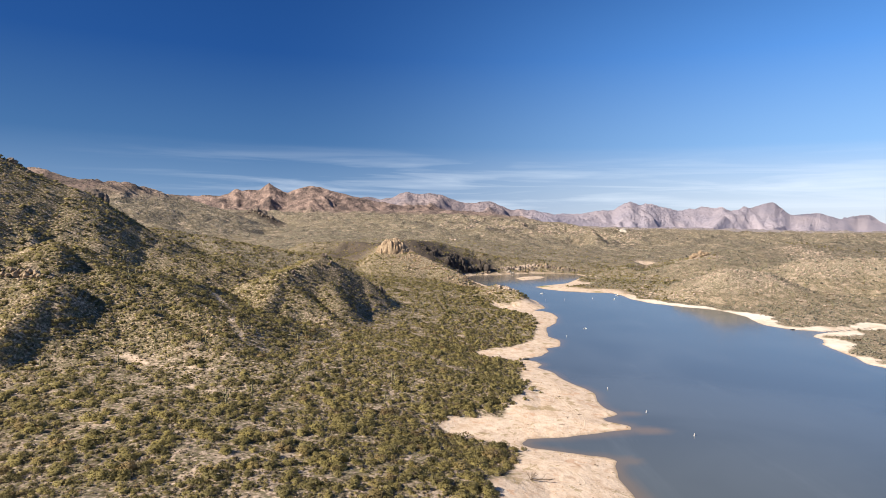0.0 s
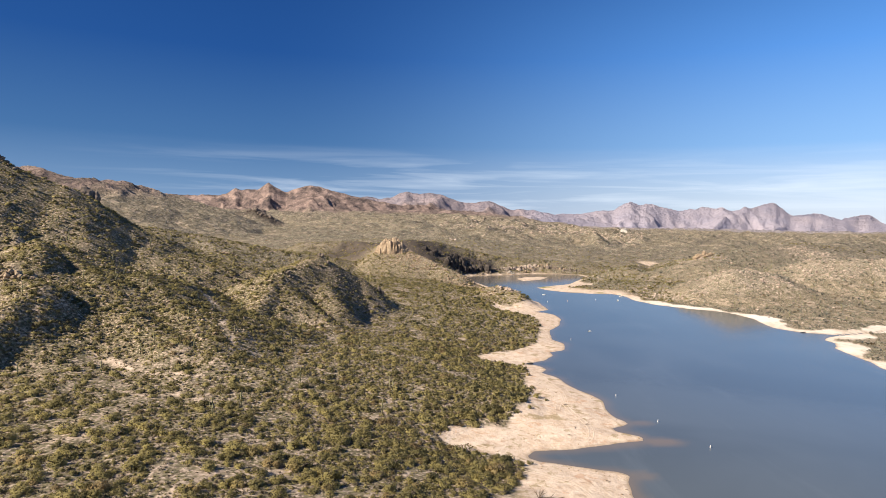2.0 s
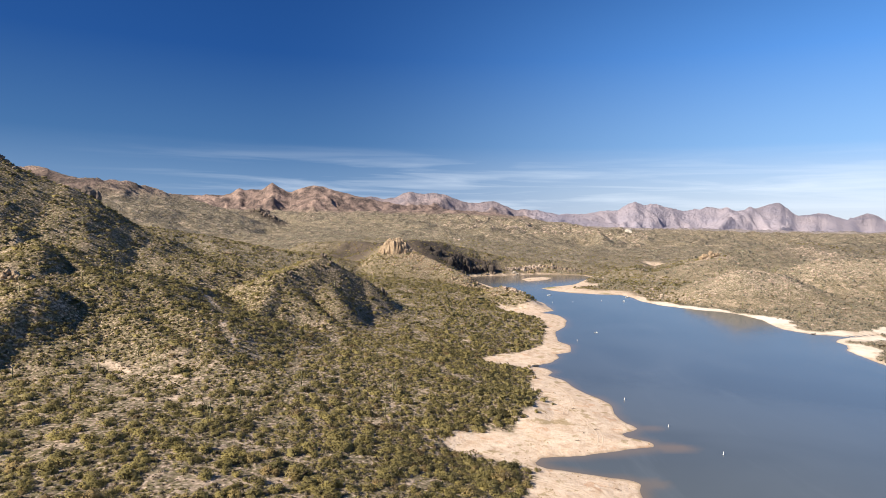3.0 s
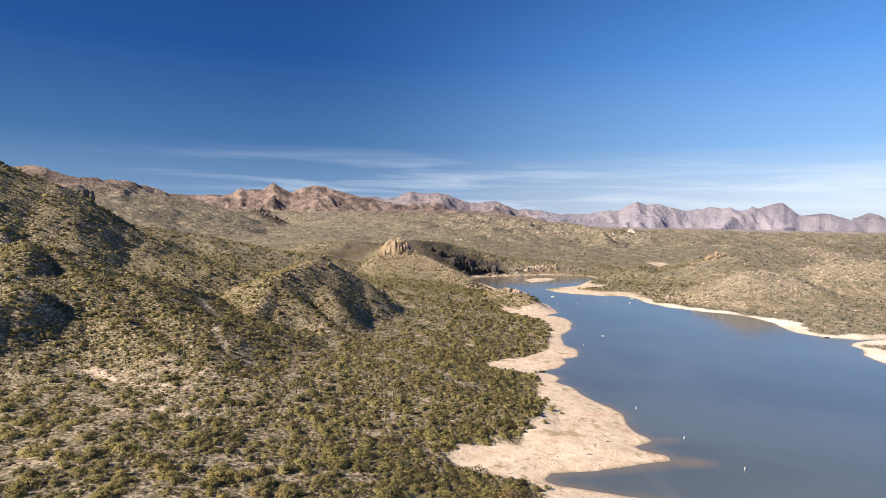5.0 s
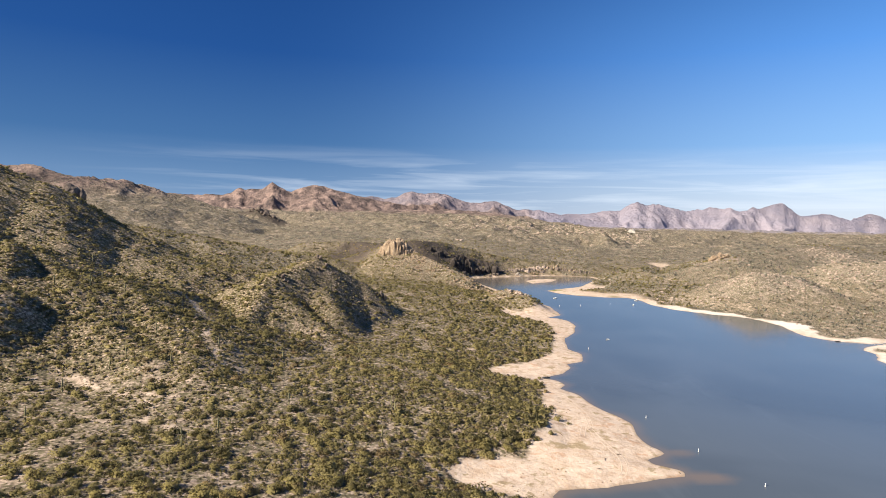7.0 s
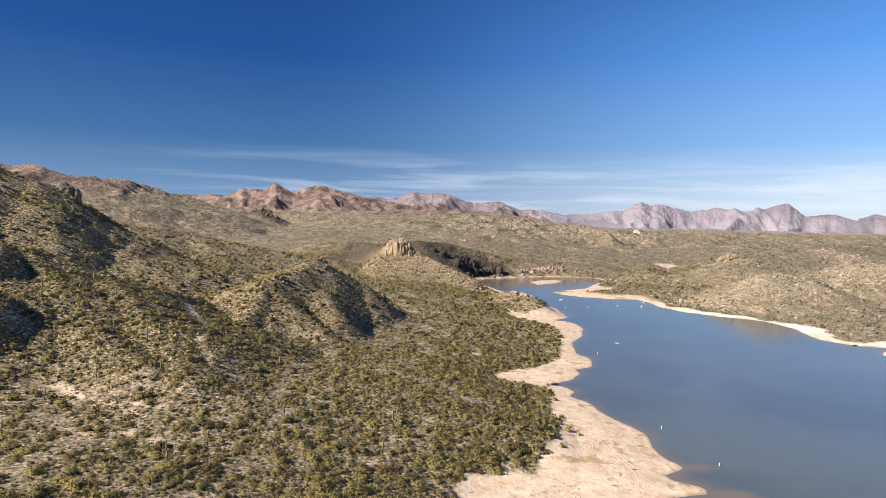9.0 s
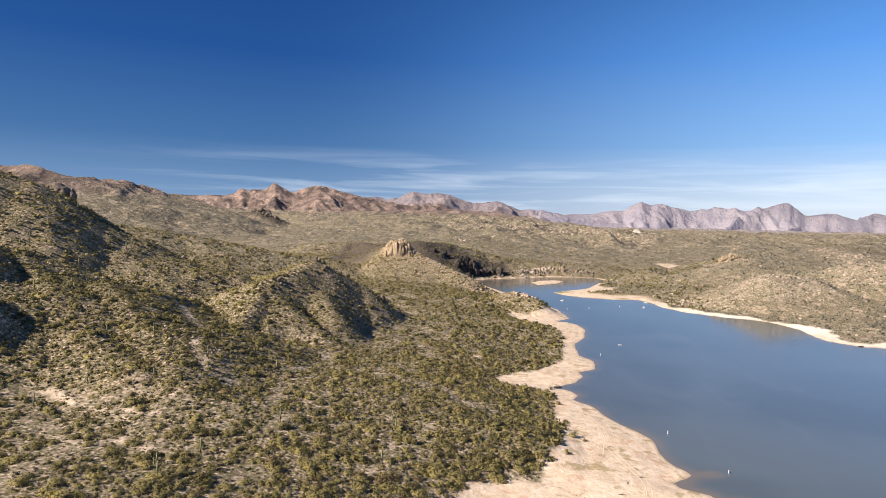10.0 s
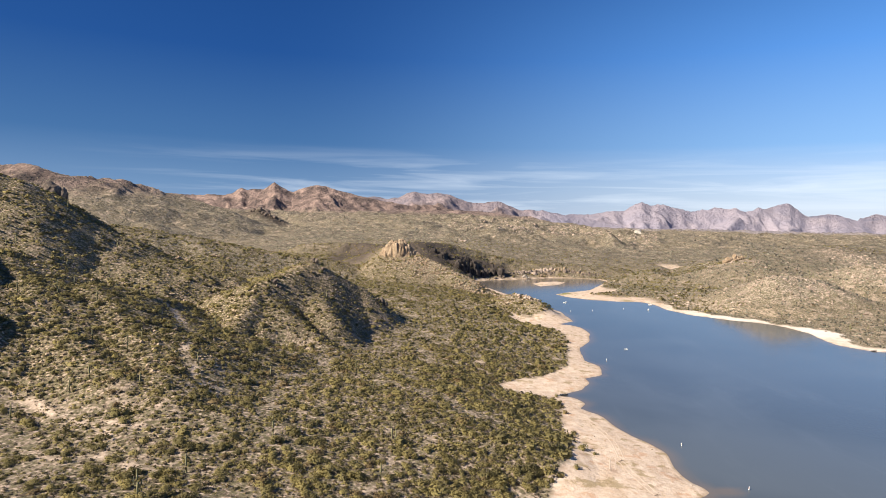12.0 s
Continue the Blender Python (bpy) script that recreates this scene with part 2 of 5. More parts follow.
RANGE_BEYOND = [(0.23, 58), (0.60, 160), (0.645, 196), (0.67, 205), (0.70, 206), (0.73, 210), (0.77, 210), (1.0, 216)]



WASHES = [
    [(-129, 363), (-122, 361), (-112, 346), (-104, 338), (-95, 317), (-93, 303), (-89, 295), (-83, 288), (-79, 281), (-70, 282)],
    [(-136, 266), (-130, 264), (-122, 261), (-112, 254), (-101, 249), (-92, 242), (-85, 234), (-87, 229), (-76, 224)],
    [(-101, 249), (-84, 247), (-69, 236), (-60, 233)],
    [(-92, 242), (-100, 232), (-112, 226), (-104, 214)],
]


def wash_distance(x, y):
    best = np.full(x.shape, 1e9)
    for way, thin in zip(WASHES, (0.0, 0.7, 1.1, 1.1)):
        for (ax, ay), (bx, by) in zip(way, way[1:]):
            best = np.minimum(best, segment(x, y, ax, ay, bx, by)[0] + thin)
    return best + 1.6 * fbm(x, y, 9, 3, 36)


STONY = [(335, 628, 62, 36, 1.0), (296, 612, 40, 18, 0.7), (255, 640, 30, 30, 0.55), (452, 668, 60, 34, 1.0), (530, 655, 62, 40, 0.9), (400, 858, 46, 22, 0.8), (607, 935, 45, 45, 0.7),
         (20, 738, 55, 26, 0.9), (52, 700, 26, 30, 0.8), (78, 592, 22, 16, 0.7)]


def stony(x, y):
    """Where bare boulders show between the bushes, 0 to 1."""
    best = np.zeros(x.shape)
    wob = 0.4 * fbm(x, y, 24, 4, 39, 0.6)
    for cx, cy, rx, ry, most in STONY:
        best = np.maximum(best, most * smooth(1.2, 0.55, np.hypot((x - cx) / rx, (y - cy) / ry) + wob))
    return best


def interp(table, v):
    return np.interp(v, [a for a, _ in table], [b for _, b in table])


def shore_distance(x, y):
    d = np.minimum(inside_distance(x, y, LAKE), 1e9)
    land = -inside_distance(x, y, ISLET)
    d = np.where(d < 0, np.maximum(d, land), d)
    return d + 1.3 * fbm(x, y, 14, 3, 5)


def height(x, y, d=None):
    """Height of the ground; d is the signed distance from the shore."""
    if d is None:
        d = shore_distance(x, y)
    up = np.maximum(d, 0)
    z = 3.4 * (1 - np.exp(-up / 30)) + 15 * (1 - np.exp(-np.maximum(up - 26, 0) / 85))
    east = smooth(80, 220, x) * smooth(1500, 1000, y)
    z = z * (1 - 0.55 * east)
    bearing = x / np.maximum(y, 200)
    far = np.maximum(y - 750 - 150 * smooth(0.1, 0.25, bearing) - 800 * smooth(0.26, 0.40, bearing), 0)
    s = 0.052 - 0.018 * smooth(0.05, 0.28, bearing)
    top = 230 - 203 * smooth(0.05, 0.3, bearing)
    z = np.maximum(z, 0.55 * z + top * (1 - np.exp(-s * far / top)))
    z = z - 46 * np.exp(-(((x + 545) / 190) ** 2) - ((y - 2120) / 330) ** 2)
    gate = smooth(0, 45, up)
    wob = fbm(x, y, 70, 4, 11)
    sharp = ridged(x, y, 60, 4, 23)
    ribs = ridged(x, y, 21, 3, 27)
    peak = np.full(x.shape, -50.0)
    for ax, ay, az, bx, by, bz, fall_l, fall_r in CRESTS:
        q, t, side = segment(x, y, ax, ay, bx, by)
        turn = side / (math.hypot(bx - ax, by - ay) * np.maximum(q, 1.0))
        fall = fall_r + (fall_l - fall_r) * smooth(-0.9, 0.9, turn)
        fall = fall + (max(fall_l, fall_r) - fall) * (1 - np.minimum(np.abs(turn), 1))
        q = np.sqrt(q * q + 16) - 4
        q = q * (1 + 0.10 * wob) + (0.62 - sharp) * np.minimum(q, 45) * 0.34 + (0.62 - ribs) * np.minimum(q, 18) * 0.30
        c = az + (bz - az) * t - fall * q
        peak = np.maximum(peak, c)
    # blend of the two where they meet
    h = np.clip(0.5 + 0.5 * (peak - z) / 5.0, 0, 1)
    z = z + (peak - z) * h + 5.0 * h * (1 - h) * 0.5
    z = z * smooth(-1, 26, up) + 0.11 * up * (1 - smooth(-1, 26, up))
    q, t, _ = segment(x, y, 318, 850, 430, 1128)
    floor = 9 - 8 * t + 0.30 * q
    z = np.where((y > 800) & (q < 90), np.minimum(z, floor + 2 * wob), z)
    rough = smooth(20, 140, up)
    z = z + rough * (1.2 * fbm(x, y, 22, 3, 3) + 3.0 * (ridged(x, y, 90, 3, 41) - 0.6) * smooth(150, 500, y))
    hilly = smooth(950, 1700, np.hypot(x, y)) * gate * (1 - 0.8 * np.exp(-(((x + 530) / 220) ** 2) - ((y - 1950) / 300) ** 2))
    broken = smooth(-0.02, 0.12, bearing) * smooth(0.42, 0.28, bearing) * smooth(1300, 1600, y) * smooth(2900, 2500, y)
    z = z + hilly * ((22 + 16 * smooth(1700, 2300, y) + 22 * broken) * (ridged(x, y, 260, 5, 51) - 0.62) + (15 + 14 * smooth(1500, 2200, y) + 26 * broken) * (ridged(x, y, 95, 4, 53) - 0.62) + 10 * fbm(x, y, 420, 3, 52))
    z = z + 32 * (ridged(x, y, 130, 4, 57, 0.6) - 0.80) * smooth(85, 140, z) * smooth(1150, 1350, y) * smooth(2300, 2000, y)
    # far ranges: sharp crests with spurs and gullies that run down from them
    veer = bearing + 0.004 * fbm(x, y, 260, 3, 64)
    for table, yc, fall, seed in ((RANGE_WEST, 3900, 0.42, 71), (RANGE_MIDDLE, 4250, 0.40, 75), (RANGE_EAST, 4500, 0.36, 81), (RANGE_BEYOND, 4900, 0.3, 85)):
        along = bearing * yc
        crest = interp(table, veer) + 9 * fbm(along, 0 * along, 70, 4, seed, 0.6)
        off = np.abs(y - yc - 40 * fbm(along, 0 * along, 420, 2, seed + 3))
        spur = ridged(along + 0.45 * off, 0.55 * off, 420, 2, seed + 5)
        rill = ridged(along - 0.5 * off, 0.7 * off, 150, 4, seed + 7, 0.6)
        cut = np.minimum(off, 420)
        m = crest - fall * off - 0.75 * cut * (0.82 - spur) - 0.5 * np.minimum(off, 200) * (0.72 - rill)
        z = np.where(y > 2200, np.maximum(z, m), z)
    # bed of the lake
    z = np.where(d < 0, np.maximum(-6.0, 0.10 * d), z)
    return z


# ---- materials ----
def material(name, rough=0.9, spec=0.2):
    m = bpy.data.materials.new(name)
    m.use_nodes = True
    nt = m.node_tree
    b = nt.nodes["Principled BSDF"]
    b.inputs["Roughness"].default_value = rough
    b.inputs["Specular IOR Level"].default_value = spec
    return m, nt, b


def coords(nt):
    return nd(nt, "ShaderNodeNewGeometry").outputs["Position"]


def noise_node(nt, where, scale, detail=4, rough=0.55, distort=0.0):
    n = nd(nt, "ShaderNodeTexNoise", Scale=scale, Detail=detail, Roughness=rough, Distortion=distort)
    nt.links.new(where, n.inputs["Vector"])
    return n.outputs["Fac"]


def ramp(nt, value, stops):
    r = nd(nt, "ShaderNodeValToRGB")
    e = r.color_ramp.elements
    while len(e) < len(stops):
        e.new(0.5)
    for el, (p, c) in zip(e, stops):
        el.position, el.color = p, (*c, 1) if len(c) == 3 else c
    nt.links.new(value, r.inputs["Fac"])
    return r.outputs["Color"]


def grey(nt, value, lo, hi):
    n = nd(nt, "ShaderNodeMapRange")
    n.inputs["From Min"].default_value, n.inputs["From Max"].default_value = lo, hi
    nt.links.new(value, n.inputs["Value"])
    return n.outputs["Result"]


def mix(nt, fac, a, b, kind="MIX"):
    n = nd(nt, "ShaderNodeMix")
    n.data_type, n.blend_type = "RGBA", kind
    for sock, v in ((n.inputs[0], fac), (n.inputs[6], a), (n.inputs[7], b)):
        if isinstance(v, (int, float)):
            sock.default_value = v
        elif isinstance(v, tuple):
            sock.default_value = (*v, 1)
        else:
            nt.links.new(v, sock)
    return n.outputs[2]


def maths(nt, op, a, b=0.0):
    n = nd(nt, "ShaderNodeMath")
    n.operation = op
    for sock, v in zip(n.inputs, (a, b)):
        if isinstance(v, (int, float)):
            sock.default_value = v
        else:
            nt.links.new(v, sock)
    return n.outputs[0]


def attribute(nt, name):
    n = nd(nt, "ShaderNodeAttribute")
    n.attribute_name = name
    return n.outputs["Fac"]


def bump(nt, b, value, strength, distance):
    n = nd(nt, "ShaderNodeBump", Strength=strength, Distance=distance)
    nt.links.new(value, n.inputs["Height"])
    nt.links.new(n.outputs[0], b.inputs["Normal"])


def ground_material():
    m, nt, b = material("desert_ground", 0.95, 0.1)
    pos = coords(nt)
    fine, mid, wide = noise_node(nt, pos, 0.9, 5), noise_node(nt, pos, 0.11, 5), noise_node(nt, pos, 0.012, 4)
    soil = ramp(nt, fine, [(0.38, (0.115, 0.086, 0.062)), (0.49, (0.215, 0.165, 0.122)), (0.61, (0.46, 0.355, 0.275))])
    soil = mix(nt, maths(nt, "MULTIPLY", grey(nt, mid, 0.46, 0.68), 0.55), soil, (0.56, 0.435, 0.335))
    straw = ramp(nt, fine, [(0.40, (0.068, 0.052, 0.034)), (0.5, (0.205, 0.152, 0.099)), (0.6, (0.47, 0.36, 0.255))])
    soil = mix(nt, maths(nt, "MULTIPLY", attribute(nt, "hill"), 0.8), soil, straw)
    pebble = nd(nt, "ShaderNodeTexVoronoi", Scale=0.42, Randomness=1.0)
    nt.links.new(pos, pebble.inputs["Vector"])
    soil = mix(nt, maths(nt, "MULTIPLY", grey(nt, pebble.outputs["Distance"], 0.28, 0.14), 0.75), soil, (0.56, 0.445, 0.335))
    # dry grass and low scrub between the bushes
    cells = nd(nt, "ShaderNodeTexVoronoi", Scale=0.75, Randomness=1.0)
    nt.links.new(pos, cells.inputs["Vector"])
    soil = mix(nt, maths(nt, "MULTIPLY", attribute(nt, "scree_lit"), 0.8), soil, ramp(nt, fine, [(0.38, (0.21, 0.172, 0.125)), (0.62, (0.50, 0.42, 0.34))]))
    tuft = maths(nt, "MULTIPLY", grey(nt, cells.outputs["Distance"], 0.75, 0.4), grey(nt, mid, 0.72, 0.52))
    scrub = ramp(nt, fine, [(0.3, (0.075, 0.068, 0.035)), (0.65, (0.17, 0.15, 0.085))])
    land = mix(nt, maths(nt, "MULTIPLY", tuft, 0.85), soil, scrub)
    # brush seen from afar, its colour also paled for haze
    big = nd(nt, "ShaderNodeTexVoronoi", Scale=0.16, Randomness=1.0)
    nt.links.new(pos, big.inputs["Vector"])
    spots = maths(nt, "MULTIPLY", grey(nt, big.outputs["Distance"], 0.75, 0.4), attribute(nt, "distant"))
    brush = ramp(nt, big.outputs["Color"], [(0.2, (0.15, 0.132, 0.097)), (0.8, (0.28, 0.243, 0.182))])
    land = mix(nt, maths(nt, "MULTIPLY", spots, 0.9), land, brush)
    swath = maths(nt, "MULTIPLY", grey(nt, noise_node(nt, pos, 0.03, 8, 0.7), 0.49, 0.6), attribute(nt, "distant"))
    land = mix(nt, maths(nt, "MULTIPLY", swath, 0.75), land, (0.15, 0.127, 0.088))
    stony = maths(nt, "MULTIPLY", grey(nt, noise_node(nt, pos, 0.07, 7, 0.7), 0.53, 0.62), attribute(nt, "distant"))
    land = mix(nt, maths(nt, "MULTIPLY", stony, 0.7), land, (0.50, 0.395, 0.305))
    # black lava ground; its colour also darkens slopes that lie in shade
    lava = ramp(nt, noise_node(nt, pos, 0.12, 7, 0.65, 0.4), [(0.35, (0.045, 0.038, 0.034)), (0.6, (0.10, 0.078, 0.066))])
    land = mix(nt, attribute(nt, "basalt_shade"), land, lava)
    # bare rock of the far ranges
    gran = ramp(nt, noise_node(nt, pos, 0.016, 8, 0.65, 0.4), [(0.36, (0.085, 0.068, 0.066)), (0.5, (0.215, 0.158, 0.138)), (0.64, (0.40, 0.29, 0.245))])
    land = mix(nt, attribute(nt, "rocky"), land, gran)
    # farther ranges: distance haze painted in as a lilac tint
    haze_lilac = ramp(nt, noise_node(nt, pos, 0.004, 6, 0.55, 0.3), [(0.3, (0.25, 0.235, 0.295)), (0.7, (0.365, 0.32, 0.355))])
    land = mix(nt, attribute(nt, "range_haze"), land, haze_lilac)
    land = mix(nt, attribute(nt, "wash"), land, ramp(nt, fine, [(0.35, (0.44, 0.335, 0.25)), (0.65, (0.62, 0.49, 0.38))]))
    # beach
    sand = ramp(nt, noise_node(nt, pos, 0.28, 7, 0.6, 0.6), [(0.3, (0.43, 0.31, 0.225)), (0.47, (0.56, 0.435, 0.335)), (0.68, (0.66, 0.54, 0.43))])
    levels = nd(nt, "ShaderNodeMapping")
    levels.inputs["Scale"].default_value = (0.05, 0.05, 2.6)
    nt.links.new(pos, levels.inputs["Vector"])
    rings = noise_node(nt, levels.outputs[0], 1.6, 4, 0.6, 0.3)
    sand = mix(nt, maths(nt, "MULTIPLY", grey(nt, rings, 0.52, 0.64), 0.35), sand, (0.46, 0.33, 0.22))
    sand = mix(nt, maths(nt, "MULTIPLY", grey(nt, rings, 0.46, 0.34), 0.3), sand, (0.72, 0.605, 0.48))
    patch = noise_node(nt, pos, 0.13, 7, 0.66, 0.3)
    sand = mix(nt, maths(nt, "MULTIPLY", grey(nt, patch, 0.57, 0.62), 0.7), sand, (0.27, 0.205, 0.10))
    sand = mix(nt, maths(nt, "MULTIPLY", grey(nt, patch, 0.42, 0.36), 0.6), sand, (0.46, 0.27, 0.165))
    sand = mix(nt, maths(nt, "MULTIPLY", grey(nt, noise_node(nt, pos, 2.5, 3), 0.5, 0.75), 0.3), sand, (0.38, 0.27, 0.18))
    sand = mix(nt, attribute(nt, "pale"), sand, (0.80, 0.73, 0.64))
    sand = mix(nt, attribute(nt, "grass"), sand, (0.17, 0.17, 0.045))
    land = mix(nt, attribute(nt, "beach"), land, sand)
    land = mix(nt, attribute(nt, "wet"), land, (0.20, 0.145, 0.09))
    nt.links.new(land, b.inputs["Base Color"])
    relief = maths(nt, "ADD", maths(nt, "MULTIPLY", fine, 0.4), maths(nt, "MULTIPLY", mid, 1.2))
    crags = maths(nt, "MULTIPLY", noise_node(nt, pos, 0.035, 8, 0.7), maths(nt, "MULTIPLY", maths(nt, "MAXIMUM", attribute(nt, "rocky"), maths(nt, "MULTIPLY", attribute(nt, "range_haze"), 0.4)), 40.0))
    folds = maths(nt, "MULTIPLY", noise_node(nt, pos, 0.05, 7, 0.65), maths(nt, "MULTIPLY", attribute(nt, "distant"), 26.0))
    bump(nt, b, maths(nt, "ADD", maths(nt, "ADD", relief, folds), crags), 0.8, 0.8)
    return m


def water_material():
    m, nt, b = material("lake_water", 0.12, 0.5)
    pos = coords(nt)
    b.inputs["IOR"].default_value = 1.333
    tint = ramp(nt, noise_node(nt, pos, 0.012, 3, 0.5, 0.8), [(0.35, (0.078, 0.092, 0.102)), (0.65, (0.098, 0.114, 0.126))])
    lane = nd(nt, "ShaderNodeMapping")
    lane.inputs["Scale"].default_value, lane.inputs["Rotation"].default_value = (0.9, 0.16, 1.0), (0, 0, 0.75)
    nt.links.new(pos, lane.inputs["Vector"])
    tint = mix(nt, maths(nt, "MULTIPLY", grey(nt, noise_node(nt, lane.outputs[0], 0.05, 6, 0.6, 0.5), 0.56, 0.76), 0.3), tint, (0.15, 0.17, 0.185))
    tint = mix(nt, attribute(nt, "brown_tint"), tint, (0.21, 0.15, 0.10))
    nt.links.new(tint, b.inputs["Base Color"])
    wave = nd(nt, "ShaderNodeMapping")
    wave.inputs["Scale"].default_value, wave.inputs["Rotation"].default_value = (1.0, 0.35, 1.0), (0, 0, 0.6)
    nt.links.new(pos, wave.inputs["Vector"])
    chop = noise_node(nt, wave.outputs[0], 1.3, 3, 0.5)
    bump(nt, b, chop, 0.10, 0.3)
    return m


def let_through(nt, b, col):
    """Leaves pass on part of the light that falls on their other side."""
    glow = nd(nt, "ShaderNodeBsdfTranslucent")
    nt.links.new(col, glow.inputs["Color"])
    both = nd(nt, "ShaderNodeMixShader", Fac=0.55)
    nt.links.new(b.outputs[0], both.inputs[1])
    nt.links.new(glow.outputs[0], both.inputs[2])
    nt.links.new(both.outputs[0], nt.nodes["Material Output"].inputs["Surface"])


def leaf_material(name, dark, light, muted):
    m, nt, b = material(name, 0.75, 0.15)
    tone = attribute(nt, "tone")
    mid = tuple(0.5 * (a + b) for a, b in zip(dark, light))
    col = ramp(nt, tone, [(0.0, tuple(0.8 * c for c in dark)), (0.25, dark), (0.5, mid), (0.8, light), (0.9, mid), (1.0, (0.25, 0.175, 0.09))])
    isl = nd(nt, "ShaderNodeNewGeometry").outputs["Random Per Island"]
    col = mix(nt, grey(nt, isl, 0.0, 2.2), col, muted)
    nt.links.new(col, b.inputs["Base Color"])
    let_through(nt, b, col)
    return m


GREY_LEAF = leaf_material("grey_scrub_leaves", (0.125, 0.106, 0.074), (0.215, 0.182, 0.128), (0.31, 0.255, 0.19))
# brush with distance haze mixed into its leaf colour
HAZED_LEAF = leaf_material("hazed_brush_leaves", (0.26, 0.25, 0.182), (0.47, 0.437, 0.32), (0.59, 0.53, 0.43))
GROUND, WATER = ground_material(), water_material()
LEAF = leaf_material("brush_leaves", (0.19, 0.167, 0.066), (0.40, 0.337, 0.132), (0.43, 0.365, 0.205))


# ---- ground and water ----
def mesh_from(name, verts, faces, mat, smooth_shade=True, attrs=()):
    """A mesh from arrays: verts (n, 3), faces (m, 3 or 4)."""
    me = bpy.data.meshes.new(name)
    n, k = faces.shape
    me.vertices.add(len(verts))
    me.vertices.foreach_set("co", np.ascontiguousarray(verts, np.float32).ravel())
    me.loops.add(n * k)
    me.loops.foreach_set("vertex_index", np.ascontiguousarray(faces, np.int32).ravel())
    me.polygons.add(n)
    me.polygons.foreach_set("loop_start", np.arange(0, n * k, k, dtype=np.int32))
    me.polygons.foreach_set("use_smooth", np.full(n, smooth_shade))
    for key, values in attrs:
        me.attributes.new(key, "FLOAT", "POINT").data.foreach_set("value", np.ascontiguousarray(values, np.float32))
    me.materials.append(mat)
    me.update(calc_edges=True)
    me.validate()
    return me


SURFACE = {}


def surface(x, y):
    """Height of the built ground at given places."""
    ways, rings, z = SURFACE["bearings"], SURFACE["rings"], SURFACE["z"]
    a = (np.arctan2(x, y) - ways[0]) % (2 * math.pi) + ways[0]
    r = np.hypot(x, y)
    j = np.clip(np.searchsorted(ways, a) - 1, 0, len(ways) - 1)
    i = np.clip(np.searchsorted(rings, r) - 1, 0, len(rings) - 2)
    k = (j + 1) % len(ways)
    u = np.clip((a - ways[j]) / np.where(k > j, ways[k] - ways[j], ways[0] + 2 * math.pi - ways[j]), 0, 1)
    v = np.clip((r - rings[i]) / (rings[i + 1] - rings[i]), 0, 1)
    return (z[i, j] * (1 - u) + z[i, k] * u) * (1 - v) + (z[i + 1, j] * (1 - u) + z[i + 1, k] * u) * v


def fan(inner, outer, rows, near, far):
    """Rings round the camera's line, finer over the bearings of the valley; returns x, y and faces."""
    wide = np.radians(np.concatenate([np.linspace(near, far, 560), np.linspace(far, near + 360, 60)[1:-1]]))
    rings = np.concatenate([[0.05, 8.0, 30.0, 60.0], np.geomspace(inner, 3550, rows), np.linspace(3562, 4950, 84), np.geomspace(4990, outer, 9)])
    SURFACE["bearings"], SURFACE["rings"] = wide, rings
    a, r = np.meshgrid(wide, rings)
    x, y = r * np.sin(a), r * np.cos(a)
    m, n = a.shape
    i, j = np.meshgrid(np.arange(m - 1), np.arange(n), indexing="ij")
    p, q = i * n + j, i * n + (j + 1) % n
    faces = np.stack([p, q, q + n, p + n], -1).reshape(-1, 4)
    return x.ravel(), y.ravel(), faces[:, ::-1]


